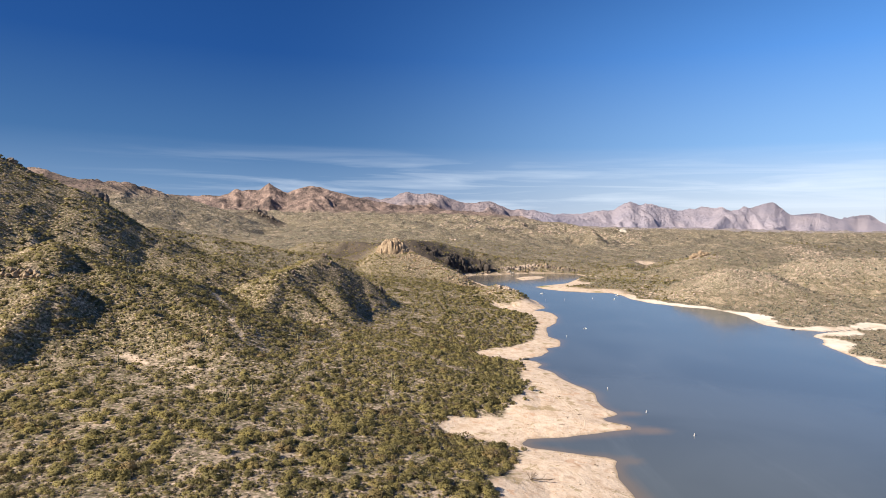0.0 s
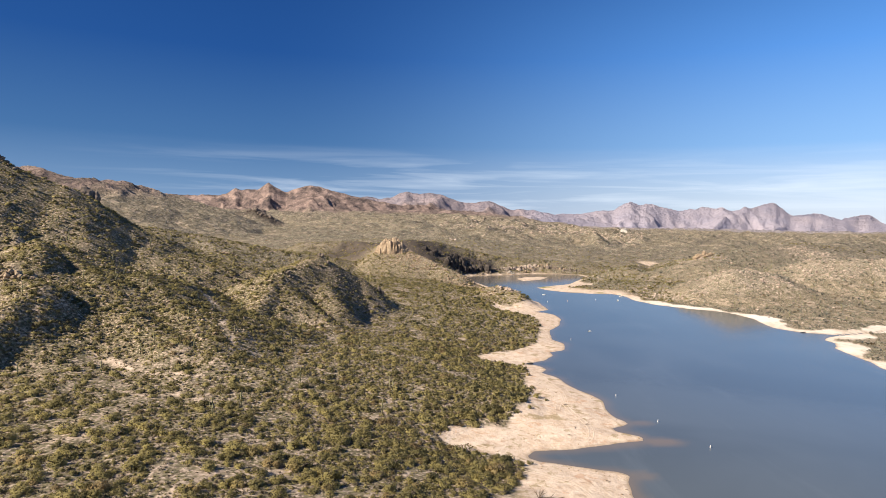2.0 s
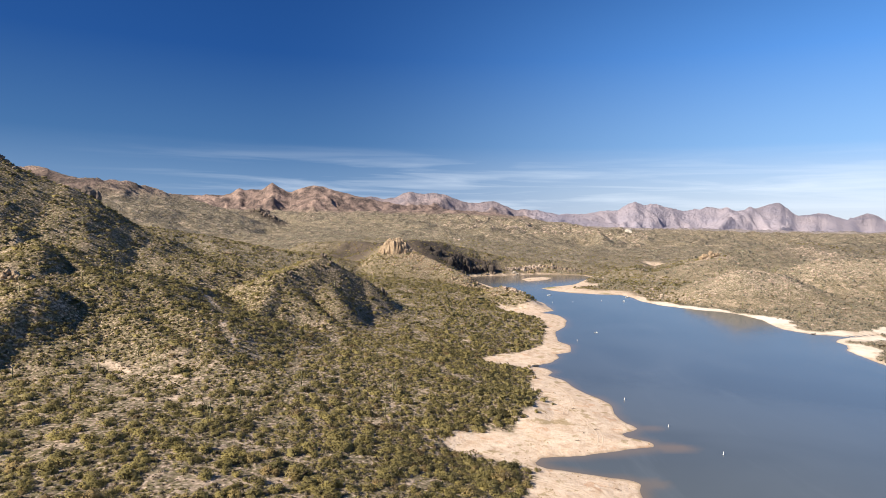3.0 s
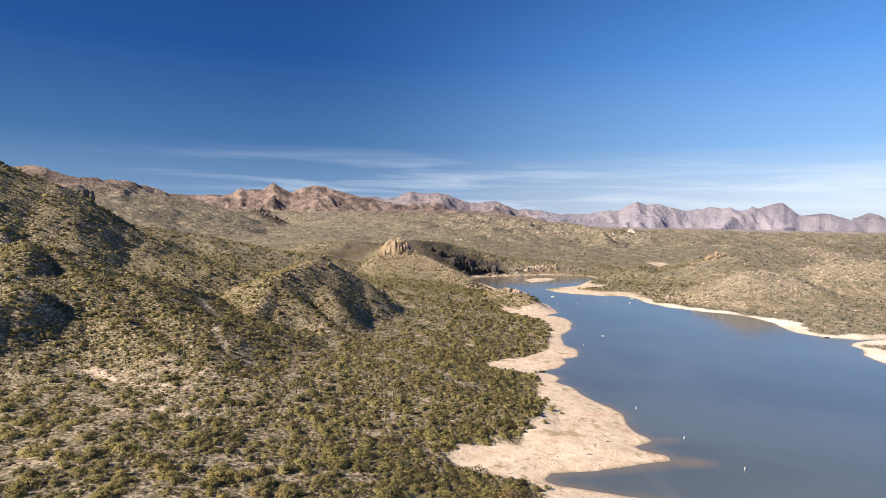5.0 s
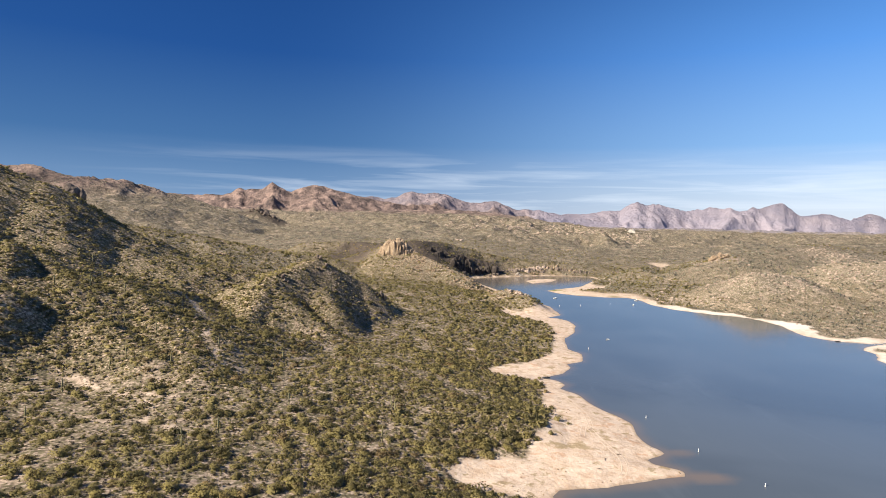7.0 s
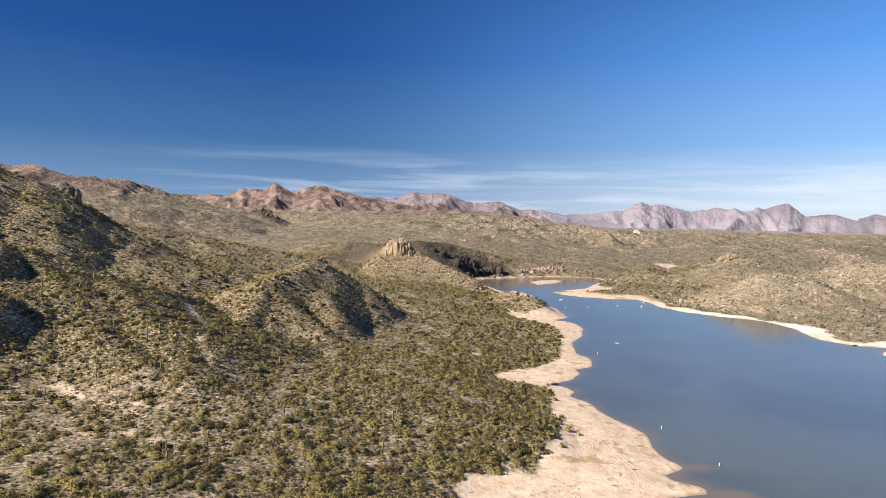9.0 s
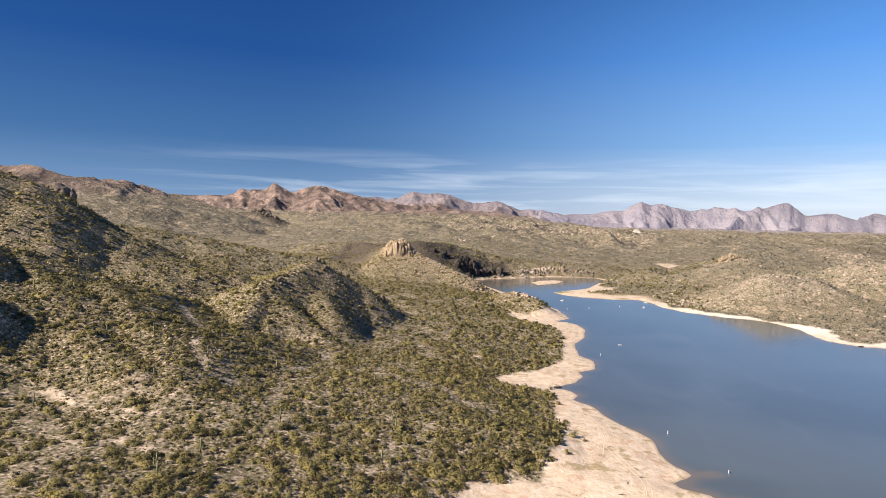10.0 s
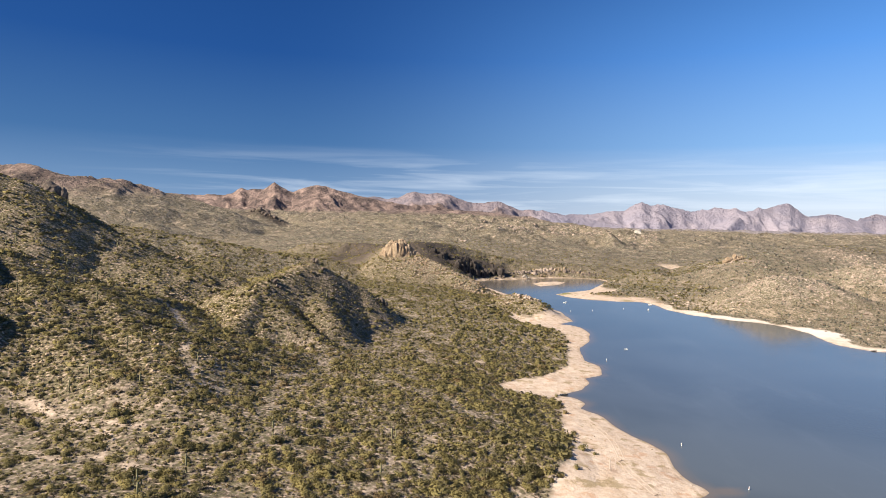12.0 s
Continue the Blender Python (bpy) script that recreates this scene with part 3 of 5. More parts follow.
def build_ground():
    x, y, faces = fan(90, 6900, 355, -44, 48)
    d = shore_distance(x, y)
    z = height(x, y, d)
    SURFACE["z"] = z.reshape(len(SURFACE["rings"]), len(SURFACE["bearings"]))
    brush = -inside_distance(x, y, BRUSH_EDGE) + 2.5 * fbm(x, y, 9, 3, 91)
    west = x < 120
    bare = np.where(west & (y < 840), smooth(1.5, -1.5, brush), smooth(14, 11, d - 17 * fbm(x, y, 26, 4, 7)))
    cove = smooth(1.1, 0.8, np.hypot((x - 430) / 22, (y - 1130) / 34) + 0.3 * fbm(x, y, 20, 3, 9))
    spit = smooth(240, 225, x) * smooth(660, 666, y) * smooth(790, 775, y) * smooth(34, 28, d + 5 * fbm(x, y, 16, 3, 8)) * (x > 120)
    bare = np.maximum(np.maximum(bare, cove), spit)
    pale = smooth(150, 260, x) * smooth(660, 610, y) * np.clip(0.42 + 0.7 * fbm(x, y, 20, 4, 40), 0, 0.8)
    grass = np.maximum(smooth(1.1, 0.6, np.hypot((x - 153) / 13, (y - 733) / 16)), 0.8 * smooth(1.1, 0.5, np.hypot((x - 207) / 14, (y - 682) / 5)))
    grass = grass * smooth(-0.35, 0.2, fbm(x, y, 7, 3, 15)) * smooth(0.5, 3, d)
    bare = np.where((y > 840) & (x < 250), smooth(8, 3, d), bare)
    bare = np.where(inside_distance(x, y, ISLET) < 6, 1.0, bare)
    wet = smooth(1.6, -0.6, d) * 0.75
    r = np.hypot(x, y)
    distant = smooth(600, 1500, r)
    rocky = smooth(3050, 3550, y) * smooth(0.55, 0.3, x / np.maximum(y, 1)) * smooth(70, 140, z)
    nw = smooth(105, 150, z + 14 * fbm(x, y, 120, 4, 33)) * smooth(1000, 1250, y) * 0.9
    rocky = np.maximum(rocky, nw)
    # less straw on the east bank: its soil is paled for haze
    hill = np.maximum(smooth(15, 24, z + 5 * fbm(x, y, 30, 3, 34)), smooth(500, 700, r)) * (1 - 0.85 * smooth(200, 260, x) * smooth(1000, 800, y)) * (1 - 0.55 * smooth(800, 1200, r))
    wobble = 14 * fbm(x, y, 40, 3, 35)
    basalt_shade = 0.85 * smooth(62, 38, np.hypot(x + 98, (y - 945) * 0.55) + wobble)
    # inlet's north bank: dark rock, and the slope's shade painted in
    basalt_shade = np.maximum(basalt_shade, 0.85 * smooth(40, 18, segment(x, y, -8, 864, 58, 890)[0] + wobble))
    basalt_shade = np.maximum(basalt_shade, 0.85 * smooth(28, 12, segment(x, y, 58, 890, 104, 912)[0] + 0.7 * wobble))
    # middle hill's flank: dark rock, with its shade darkened into the ground
    basalt_shade = np.maximum(basalt_shade, 0.25 * smooth(44, 24, np.hypot(x + 46, (y - 402) * 0.8) + wobble))
    basalt_shade = np.maximum(basalt_shade, 0.8 * smooth(60, 30, segment(x, y, -640, 2322, -540, 2288)[0] + wobble) * (x < -500))
    basalt_shade = np.maximum(basalt_shade, smooth(16, 8, segment(x, y, 40, 862, 105, 900)[0] + 0.6 * wobble) * 0.8)
    wash = smooth(2.6, 1.0, wash_distance(x, y)) * 0.95 * smooth(-0.22, 0.18, fbm(x, y, 5.5, 3, 38))
    scree_lit = np.zeros(x.shape)
    # bare soil behind the middle hill, brightened to look sunlit
    for cx, cy, rx, ry in ((-215, 675, 80, 35), (-130, 700, 70, 30), (-300, 640, 70, 40), (-100, 470, 40, 30)):
        scree_lit = np.maximum(scree_lit, smooth(1.15, 0.5, np.hypot((x - cx) / rx, (y - cy) / ry) + 0.35 * fbm(x, y, 22, 3, 37)))
    scree_lit = np.maximum(0.8 * scree_lit, 0.75 * stony(x, y))
    # where the painted haze veils the ranges, about half on the middle one
    range_haze = smooth(3750, 4050, y) * smooth(0.12, 0.2, x / np.maximum(y, 1))
    range_haze = np.maximum(range_haze, 0.55 * smooth(4000, 4120, y) * smooth(-0.13, -0.07, x / np.maximum(y, 1)))
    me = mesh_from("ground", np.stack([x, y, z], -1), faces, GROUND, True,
                   (("beach", bare), ("wet", wet), ("distant", distant), ("rocky", rocky), ("range_haze", range_haze), ("pale", pale), ("grass", grass), ("hill", hill), ("basalt_shade", basalt_shade), ("wash", wash), ("scree_lit", scree_lit)))
    return tagged(new("ground", me), "stony desert ground with pale sandy lake shores and far ranges", "ground", kind="structure")


def build_water():
    x = np.concatenate([np.linspace(-40, 420, 185), [700]])
    y = np.concatenate([[-700, -300], np.linspace(40, 960, 369)])
    gx, gy = np.meshgrid(x, y)
    m, n = gx.shape
    i, j = np.meshgrid(np.arange(m - 1), np.arange(n - 1), indexing="ij")
    p = (i * n + j).ravel()
    faces = np.stack([p, p + 1, p + n + 1, p + n], -1)
    gx, gy = gx.ravel(), gy.ravel()
    d = shore_distance(gx, gy)
    keep = (d[faces] < 3.0).any(1)
    brown_tint = smooth(-6, 1, d + 3 * fbm(gx, gy, 18, 3, 77)) * 0.55
    # inlet water browner: shallows, with the cliffs' reflection painted in
    brown_tint = np.maximum(brown_tint, 0.5 * smooth(750, 840, gy + 20 * fbm(gx, gy, 40, 3, 79)))
    for cx, cy, rx, ry, part_of in ((89, 221, 9, 4.5, 0.6), (88, 241, 6, 3.5, 0.45), (71, 192, 5, 4, 0.4)):
        bar = smooth(1.25, 0.45, np.hypot((gx - cx) / rx, (gy - cy) / ry) + 0.25 * fbm(gx, gy, 6, 3, 78))
        brown_tint = np.maximum(brown_tint, part_of * bar)
    me = mesh_from("water", np.stack([gx, gy, 0 * gx], -1), faces[keep], WATER, True, (("brown_tint", brown_tint),))
    return tagged(new("water", me), "calm blue-grey reservoir water, brownish in the shallows and up the inlet", "lake", kind="structure")


build_ground()
build_water()


# ---- brush ----
def shrub_template(seed, leaves, size, core=1, lumps_of=8):
    """A spreading bush of leaf clumps: verts, triangles and normals, about 1 m in radius and 0.9 m high."""
    rng = np.random.default_rng(seed)
    a = rng.uniform(0, 2 * np.pi, lumps_of)
    q = 0.62 * np.sqrt(rng.random(lumps_of))
    lumps = np.stack([q * np.cos(a), q * np.sin(a), rng.uniform(0.22, 0.62, lumps_of) * (1.15 - 0.75 * q)], -1)
    rad = rng.uniform(0.24, 0.46, lumps_of)
    k = rng.choice(lumps_of, leaves, p=rad ** 2 / (rad ** 2).sum())
    way = rng.normal(0, 1, (leaves, 3))
    way /= np.linalg.norm(way, axis=1)[:, None]
    way[:, 2] = np.where(rng.random(leaves) < 0.7, np.abs(way[:, 2]), way[:, 2])
    pts = lumps[k] + way * (rad[k] * rng.uniform(0.55, 1.25, leaves) ** 0.8)[:, None]
    pts[:, 2] = np.maximum(pts[:, 2], 0.04)
    nor = way + rng.normal(0, 0.6, (leaves, 3))
    nor /= np.linalg.norm(nor, axis=1)[:, None]
    t = np.cross(nor, rng.normal(0, 1, nor.shape))
    t /= np.linalg.norm(t, axis=1)[:, None]
    bt = np.cross(nor, t)
    s = size * rng.uniform(0.6, 1.4, (leaves, 1))
    v = np.stack([pts + 1.25 * t * s, pts - 0.6 * t * s + 0.8 * bt * s, pts - 0.6 * t * s - 0.8 * bt * s], 1).reshape(-1, 3)
    f = np.arange(3 * leaves).reshape(-1, 3)
    for c, r in zip(lumps[:core], rad[:core] * 0.8):
        ring = 5
        a = np.arange(ring) * 2 * np.pi / ring
        low = np.stack([c[0] + r * np.cos(a), c[1] + r * np.sin(a), 0 * a], -1)
        high = np.stack([c[0] + 0.7 * r * np.cos(a), c[1] + 0.7 * r * np.sin(a), 0 * a + c[2] + 0.4 * r], -1)
        o = len(v)
        v = np.concatenate([v, low, high])
        k = np.arange(ring)
        k2 = (k + 1) % ring
        f = np.concatenate([f, np.stack([o + k, o + k2, o + ring + k2], -1), np.stack([o + k, o + ring + k2, o + ring + k], -1)])
    # leaves catch the light as the rounded bush does
    up = v - np.array([0, 0, -0.25])
    near = np.argmin(np.linalg.norm(v[:, None] - lumps[None], axis=2), axis=1)
    n = v - lumps[near]
    n = n / np.maximum(np.linalg.norm(n, axis=1), 1e-6)[:, None]
    up = up / np.maximum(np.linalg.norm(up, axis=1), 1e-6)[:, None]
    jit = np.repeat(rng.normal(0, 0.16, (len(v) // 3 + 1, 3)), 3, axis=0)[: len(v)]
    n = 0.34 * n + 0.66 * up + jit
    n[:, 2] = np.maximum(n[:, 2], -0.1)
    n /= np.linalg.norm(n, axis=1)[:, None]
    return v, f, n


def scatter(rng, x0, x1, y0, y1, step):
    """Jittered places on a grid."""
    gx, gy = np.meshgrid(np.arange(x0, x1, step), np.arange(y0, y1, step))
    gx, gy = gx.ravel(), gy.ravel()
    return gx + rng.uniform(-0.42, 0.42, gx.shape) * step, gy + rng.uniform(-0.42, 0.42, gy.shape) * step


def in_valley(x, y, near, far):
    """Within the bearings that the valley spans, between two distances."""
    r = np.hypot(x, y)
    a = np.degrees(np.arctan2(x, np.maximum(y, 1)))
    return (r > near) & (r <= far) & (y > 0) & (a > -41.5) & (a < 41.5)


def brush_cover(x, y):
    """How thickly the brush stands, 0 to 1."""
    d = shore_distance(x, y)
    west = (x < 120) & (y < 840)
    ok = np.where(west, inside_distance(x, y, BRUSH_EDGE) < -0.5, d > np.where((x < 260) & (y > 840), 4, 12) + 17 * fbm(x, y, 26, 4, 7))
    clear = fbm(x, y, 9, 3, 201)
    path = fbm(x + 40, y, 60, 3, 202)
    thick = 0.78 - 0.62 * smooth(0.08, 0.34, clear) + 0.12 * smooth(70, 10, np.where(west, d - 25, 200))
    thick = thick - 0.18 * smooth(0.3, 0.5, path)
    spit = (x > 120) & (x < 240) & (y > 660) & (y < 790) & (d < 30)
    ok &= inside_distance(x, y, ISLET) > 4
    ok &= ~spit & (np.hypot((x - 430) / 26, (y - 1130) / 46) > 1)
    thick = np.where((x < -250) & (y > 1200) & (surface(x, y) > 120), 0.45 * thick, thick)
    lofty = np.where(y < 740, 0.0, 20.0)
    low = y < 740
    if low.any():
        lofty[low] = surface(x[low], y[low])
    thick = np.maximum(thick, (0.85 - 0.08 * smooth(30, 50, lofty)) * smooth(14, 22, lofty) * (clear < 0.4))
    thick = np.where((wash_distance(x, y) < 1.9) & (y < 740), 0.3, thick)
    thick = np.where((x < -300) & (y > 1100), 0.5 * thick, thick)
    thick = thick * (1 - 0.7 * smooth(62, 38, np.hypot(x + 98, (y - 945) * 0.55) + 14 * fbm(x, y, 40, 3, 35)))
    thick = thick * (1 - 0.4 * smooth(30, 15, segment(x, y, -8, 864, 100, 908)[0]))
    thick = thick * (1 - 0.6 * stony(x, y)) * np.where((x > 220) & (y < 1000), 1.05, 1.0)
    return np.where(ok & (d > 1), np.clip(thick, 0.04, 1), 0)


def brush_mesh(name, rng, x, y, size, templates, tone, leaf=None, lie=0.2):
    """Many bushes in one mesh; lie is how far their light follows the slope that they stand on."""
    z = surface(x, y)
    e = 2.5 + 0.004 * np.hypot(x, y)
    slope = np.stack([-(surface(x + e, y) - surface(x - e, y)) / (2 * e), -(surface(x, y + e) - surface(x, y - e)) / (2 * e), np.ones(len(x))], -1)
    slope /= np.linalg.norm(slope, axis=1)[:, None]
    z = z - 0.12 * size
    which = rng.integers(len(templates), size=len(x))
    turn, squash = rng.uniform(0, 2 * np.pi, len(x)), rng.uniform(0.55, 0.9, len(x))
    vs, fs, ts, ns, base = [], [], [], [], 0
    for k, (v, f, n) in enumerate(templates):
        sel = which == k
        c, s = np.cos(turn[sel])[:, None], np.sin(turn[sel])[:, None]
        sz, hz = size[sel][:, None], (size * squash)[sel][:, None]
        px = x[sel][:, None] + sz * (v[:, 0] * c - v[:, 1] * s)
        py = y[sel][:, None] + sz * (v[:, 0] * s + v[:, 1] * c)
        pz = z[sel][:, None] + hz * v[:, 2]
        vs.append(np.stack([px, py, pz], -1).reshape(-1, 3))
        fs.append((base + np.arange(sel.sum())[:, None, None] * len(v) + f).reshape(-1, 3))
        turned = np.stack([n[:, 0] * c - n[:, 1] * s, n[:, 0] * s + n[:, 1] * c, n[:, 2] + 0 * c], -1)
        turned = (1 - lie) * turned + lie * slope[sel][:, None]
        ns.append((turned / np.linalg.norm(turned, axis=2)[..., None]).reshape(-1, 3))
        ts.append(np.repeat(tone[sel], len(v)))
        base += sel.sum() * len(v)
    me = mesh_from(name, np.concatenate(vs), np.concatenate(fs), leaf or LEAF, True, (("tone", np.concatenate(ts)),))
    me.normals_split_custom_set_from_vertices(np.concatenate(ns).astype(np.float32))
    return me


def part(name, me, parent, label="", m=None):
    """Links a mesh as one object under a thing or under a part."""
    ob = new(name, me)
    ob.parent = parent
    if m is not None:
        ob.matrix_basis = m
    return tagged(ob, label)


def thing(name, x, y, z, label, category, group="", turn=0.0):
    """An empty at the base of a thing."""
    e = new(name)
    e.empty_display_size = 0.5
    e.matrix_basis = pose(x, y, z, 0, 0, turn)
    return tagged(e, label, category, group)


def ground_at(x, y):
    return float(surface(np.array([float(x)]), np.array([float(y)]))[0])


def mesh_of(bm, name, mat, smooth_shade=False):
    me = bpy.data.meshes.new(name)
    for f in bm.faces:
        f.smooth = smooth_shade
    bm.to_mesh(me)
    bm.free()
    me.materials.append(mat)
    return me


def tube(points, radii, sides=7):
    """A bmesh tube along points with a radius at each; closed ends."""
    bm = bmesh.new()
    rings = []
    for k, p in enumerate(points):
        p = Vector(p)
        a = Vector(points[max(k - 1, 0)])
        b = Vector(points[min(k + 1, len(points) - 1)])
        q = (b - a).to_track_quat("Z", "Y")
        rings.append([bm.verts.new(p + q @ Vector((radii[k] * math.cos(2 * math.pi * i / sides), radii[k] * math.sin(2 * math.pi * i / sides), 0))) for i in range(sides)])
    for r0, r1 in zip(rings, rings[1:]):
        for i in range(sides):
            bm.faces.new((r0[i], r0[(i + 1) % sides], r1[(i + 1) % sides], r1[i]))
    bm.faces.new(rings[-1])
    bm.faces.new(rings[0][::-1])
    return bm


def join(*bms):
    """One bmesh out of several."""
    out = bmesh.new()
    for bm in bms:
        me = bpy.data.meshes.new("tmp")
        bm.to_mesh(me)
        bm.free()
        out.from_mesh(me)
        bpy.data.meshes.remove(me)
    return out


# ---- materials of the things ----
def rock_material(name, dark, mid, light, scale=0.25):
    m, nt, b = material(name, 0.92, 0.15)
    pos = coords(nt)
    big, fine = noise_node(nt, pos, scale, 7, 0.62, 0.5), noise_node(nt, pos, scale * 7, 5, 0.6)
    col = ramp(nt, big, [(0.3, dark), (0.5, mid), (0.72, light)])
    col = mix(nt, maths(nt, "MULTIPLY", grey(nt, fine, 0.45, 0.7), 0.45), col, dark)
    vary = nd(nt, "ShaderNodeObjectInfo").outputs["Random"]
    col = mix(nt, maths(nt, "MULTIPLY", vary, 0.18), col, light)
    nt.links.new(col, b.inputs["Base Color"])
    bump(nt, b, maths(nt, "ADD", big, maths(nt, "MULTIPLY", fine, 0.4)), 0.8, 0.8)
    return m


def plain_material(name, colour, rough=0.5, wear=0.25, metal=0.0):
    m, nt, b = material(name, rough, 0.4)
    stain = noise_node(nt, coords(nt), 3.0, 4)
    col = mix(nt, maths(nt, "MULTIPLY", grey(nt, stain, 0.45, 0.8), wear), colour, tuple(0.55 * c for c in colour))
    nt.links.new(col, b.inputs["Base Color"])
    b.inputs["Metallic"].default_value = metal
    return m


def single_leaf_material():
    m, nt, b = material("shrub_leaves", 0.75, 0.15)
    vary = nd(nt, "ShaderNodeObjectInfo").outputs["Random"]
    col = ramp(nt, vary, [(0.0, (0.22, 0.192, 0.076)), (0.4, (0.33, 0.28, 0.105)), (0.8, (0.43, 0.36, 0.135)), (1.0, (0.38, 0.275, 0.13))])
    isl = nd(nt, "ShaderNodeNewGeometry").outputs["Random Per Island"]
    col = mix(nt, grey(nt, isl, 0.0, 2.2), col, (0.38, 0.33, 0.20))
    nt.links.new(col, b.inputs["Base Color"])
    let_through(nt, b, col)
    return m


TAN_ROCK = rock_material("tan_rock", (0.125, 0.085, 0.056), (0.32, 0.235, 0.155), (0.49, 0.385, 0.275))
DARK_ROCK = rock_material("dark_rock", (0.075, 0.06, 0.052), (0.17, 0.135, 0.11), (0.34, 0.27, 0.21))
LAVA_ROCK = rock_material("lava_rock", (0.028, 0.024, 0.022), (0.06, 0.05, 0.044), (0.12, 0.098, 0.082))
PALE_ROCK = rock_material("pale_rock", (0.20, 0.145, 0.11), (0.40, 0.31, 0.245), (0.55, 0.45, 0.37))
CHALK_ROCK = rock_material("chalky_rock", (0.33, 0.29, 0.24), (0.48, 0.43, 0.37), (0.62, 0.57, 0.50))
GREY_ROCK = rock_material("grey_rock", (0.16, 0.14, 0.12), (0.34, 0.30, 0.26), (0.52, 0.46, 0.39))
CACTUS = rock_material("cactus_skin", (0.19, 0.178, 0.095), (0.31, 0.288, 0.155), (0.43, 0.385, 0.23), 2.0)
SHRUB_LEAF = single_leaf_material()
BARK = rock_material("grey_bark", (0.08, 0.06, 0.045), (0.16, 0.125, 0.09), (0.27, 0.22, 0.165), 1.5)
DRIFT = rock_material("driftwood", (0.10, 0.075, 0.055), (0.20, 0.15, 0.11), (0.36, 0.29, 0.22), 1.5)
RUT_SAND = plain_material("rut_sand", (0.56, 0.44, 0.335), 0.95, 0.35)
WHITE_PAINT = plain_material("white_gelcoat", (0.80, 0.80, 0.78), 0.35)
ORANGE_PAINT = plain_material("orange_paint", (0.75, 0.22, 0.04), 0.45)
DARK_PAINT = plain_material("dark_paint", (0.035, 0.037, 0.042), 0.5)
STEEL = plain_material("weathered_steel", (0.35, 0.35, 0.36), 0.4, 0.3, 0.9)


# ---- rocks ----
def boulder_mesh(name, seed, mat, size=(1, 1, 1), block=0.5, detail=3, flute=0.0):
    """An angular boulder or crag: a squared-off ball, split by cracks and worn."""
    rng = np.random.default_rng(seed)
    bm = bmesh.new()
    bmesh.ops.create_icosphere(bm, subdivisions=detail, radius=1.0)
    planes = rng.normal(0, 1, (16, 3))
    planes /= np.linalg.norm(planes, axis=1)[:, None]
    cut = rng.uniform(0.5, 0.85, 16)
    off = Vector(rng.uniform(-50, 50, 3))
    for v in bm.verts:
        p = v.co.normalized()
        m = max(abs(p.x), abs(p.y), abs(p.z))
        r = (1 - block) + block / m * 0.82
        for n, c in zip(planes, cut):
            dot = p.x * n[0] + p.y * n[1] + p.z * n[2]
            if dot * r > c:
                r = c / dot
        r += 0.10 * noise.noise(p * 1.6 + off) + 0.09 * noise.noise(p * 4.3 + off)
        if flute:
            a = math.atan2(p.y, p.x)
            r -= flute * abs(noise.noise(Vector((math.cos(a) * 3.2, math.sin(a) * 3.2, p.z * 0.4)) + off)) * (1 - p.z * p.z * 0.6)
        v.co = Vector((p.x * r * size[0], p.y * r * size[1], p.z * r * size[2]))
    return mesh_of(bm, name, mat, False)


BOULDERS = {}


def boulder_shape(kind, k):
    mats = {"tan": TAN_ROCK, "dark": DARK_ROCK, "pale": PALE_ROCK, "grey": GREY_ROCK, "chalk": CHALK_ROCK}
    if (kind, k) not in BOULDERS:
        BOULDERS[kind, k] = boulder_mesh("boulder", 400 + k, mats[kind], (1, 1, 1), 0.3 + 0.07 * (k % 5), 2)
    return BOULDERS[kind, k]


def rock_group(name, label, kind, x, y, count, rx, ry, low, high, turn=0, seed=0, tall=0.9, lift=0.25, group="", drop=0.25):
    """A heap or ledge of boulders that lie on one another."""
    rng = np.random.default_rng(seed + 900)
    z0 = ground_at(x, y)
    e = thing(name, x, y, z0, label, "rocks", group)
    c, s = math.cos(radians(turn)), math.sin(radians(turn))
    for k in range(count):
        a, q = rng.uniform(0, 2 * math.pi), math.sqrt(rng.random())
        u, v = rx * q * math.cos(a), ry * q * math.sin(a)
        px, py = u * c - v * s, u * s + v * c
        r = rng.uniform(low, high) * (1.15 - 0.5 * q)
        pz = ground_at(x + px, y + py) - z0 + r * (tall - drop) * 0.6 + lift * r * (1 - q)
        m = pose(px, py, pz, rng.uniform(-18, 18), rng.uniform(-18, 18), rng.uniform(0, 360)) @ Matrix.Diagonal((r, r * rng.uniform(0.7, 1.1), r * tall * rng.uniform(0.75, 1.2), 1))
        part("boulder", boulder_shape(kind, int(rng.integers(6))), e, "", m)
    return e


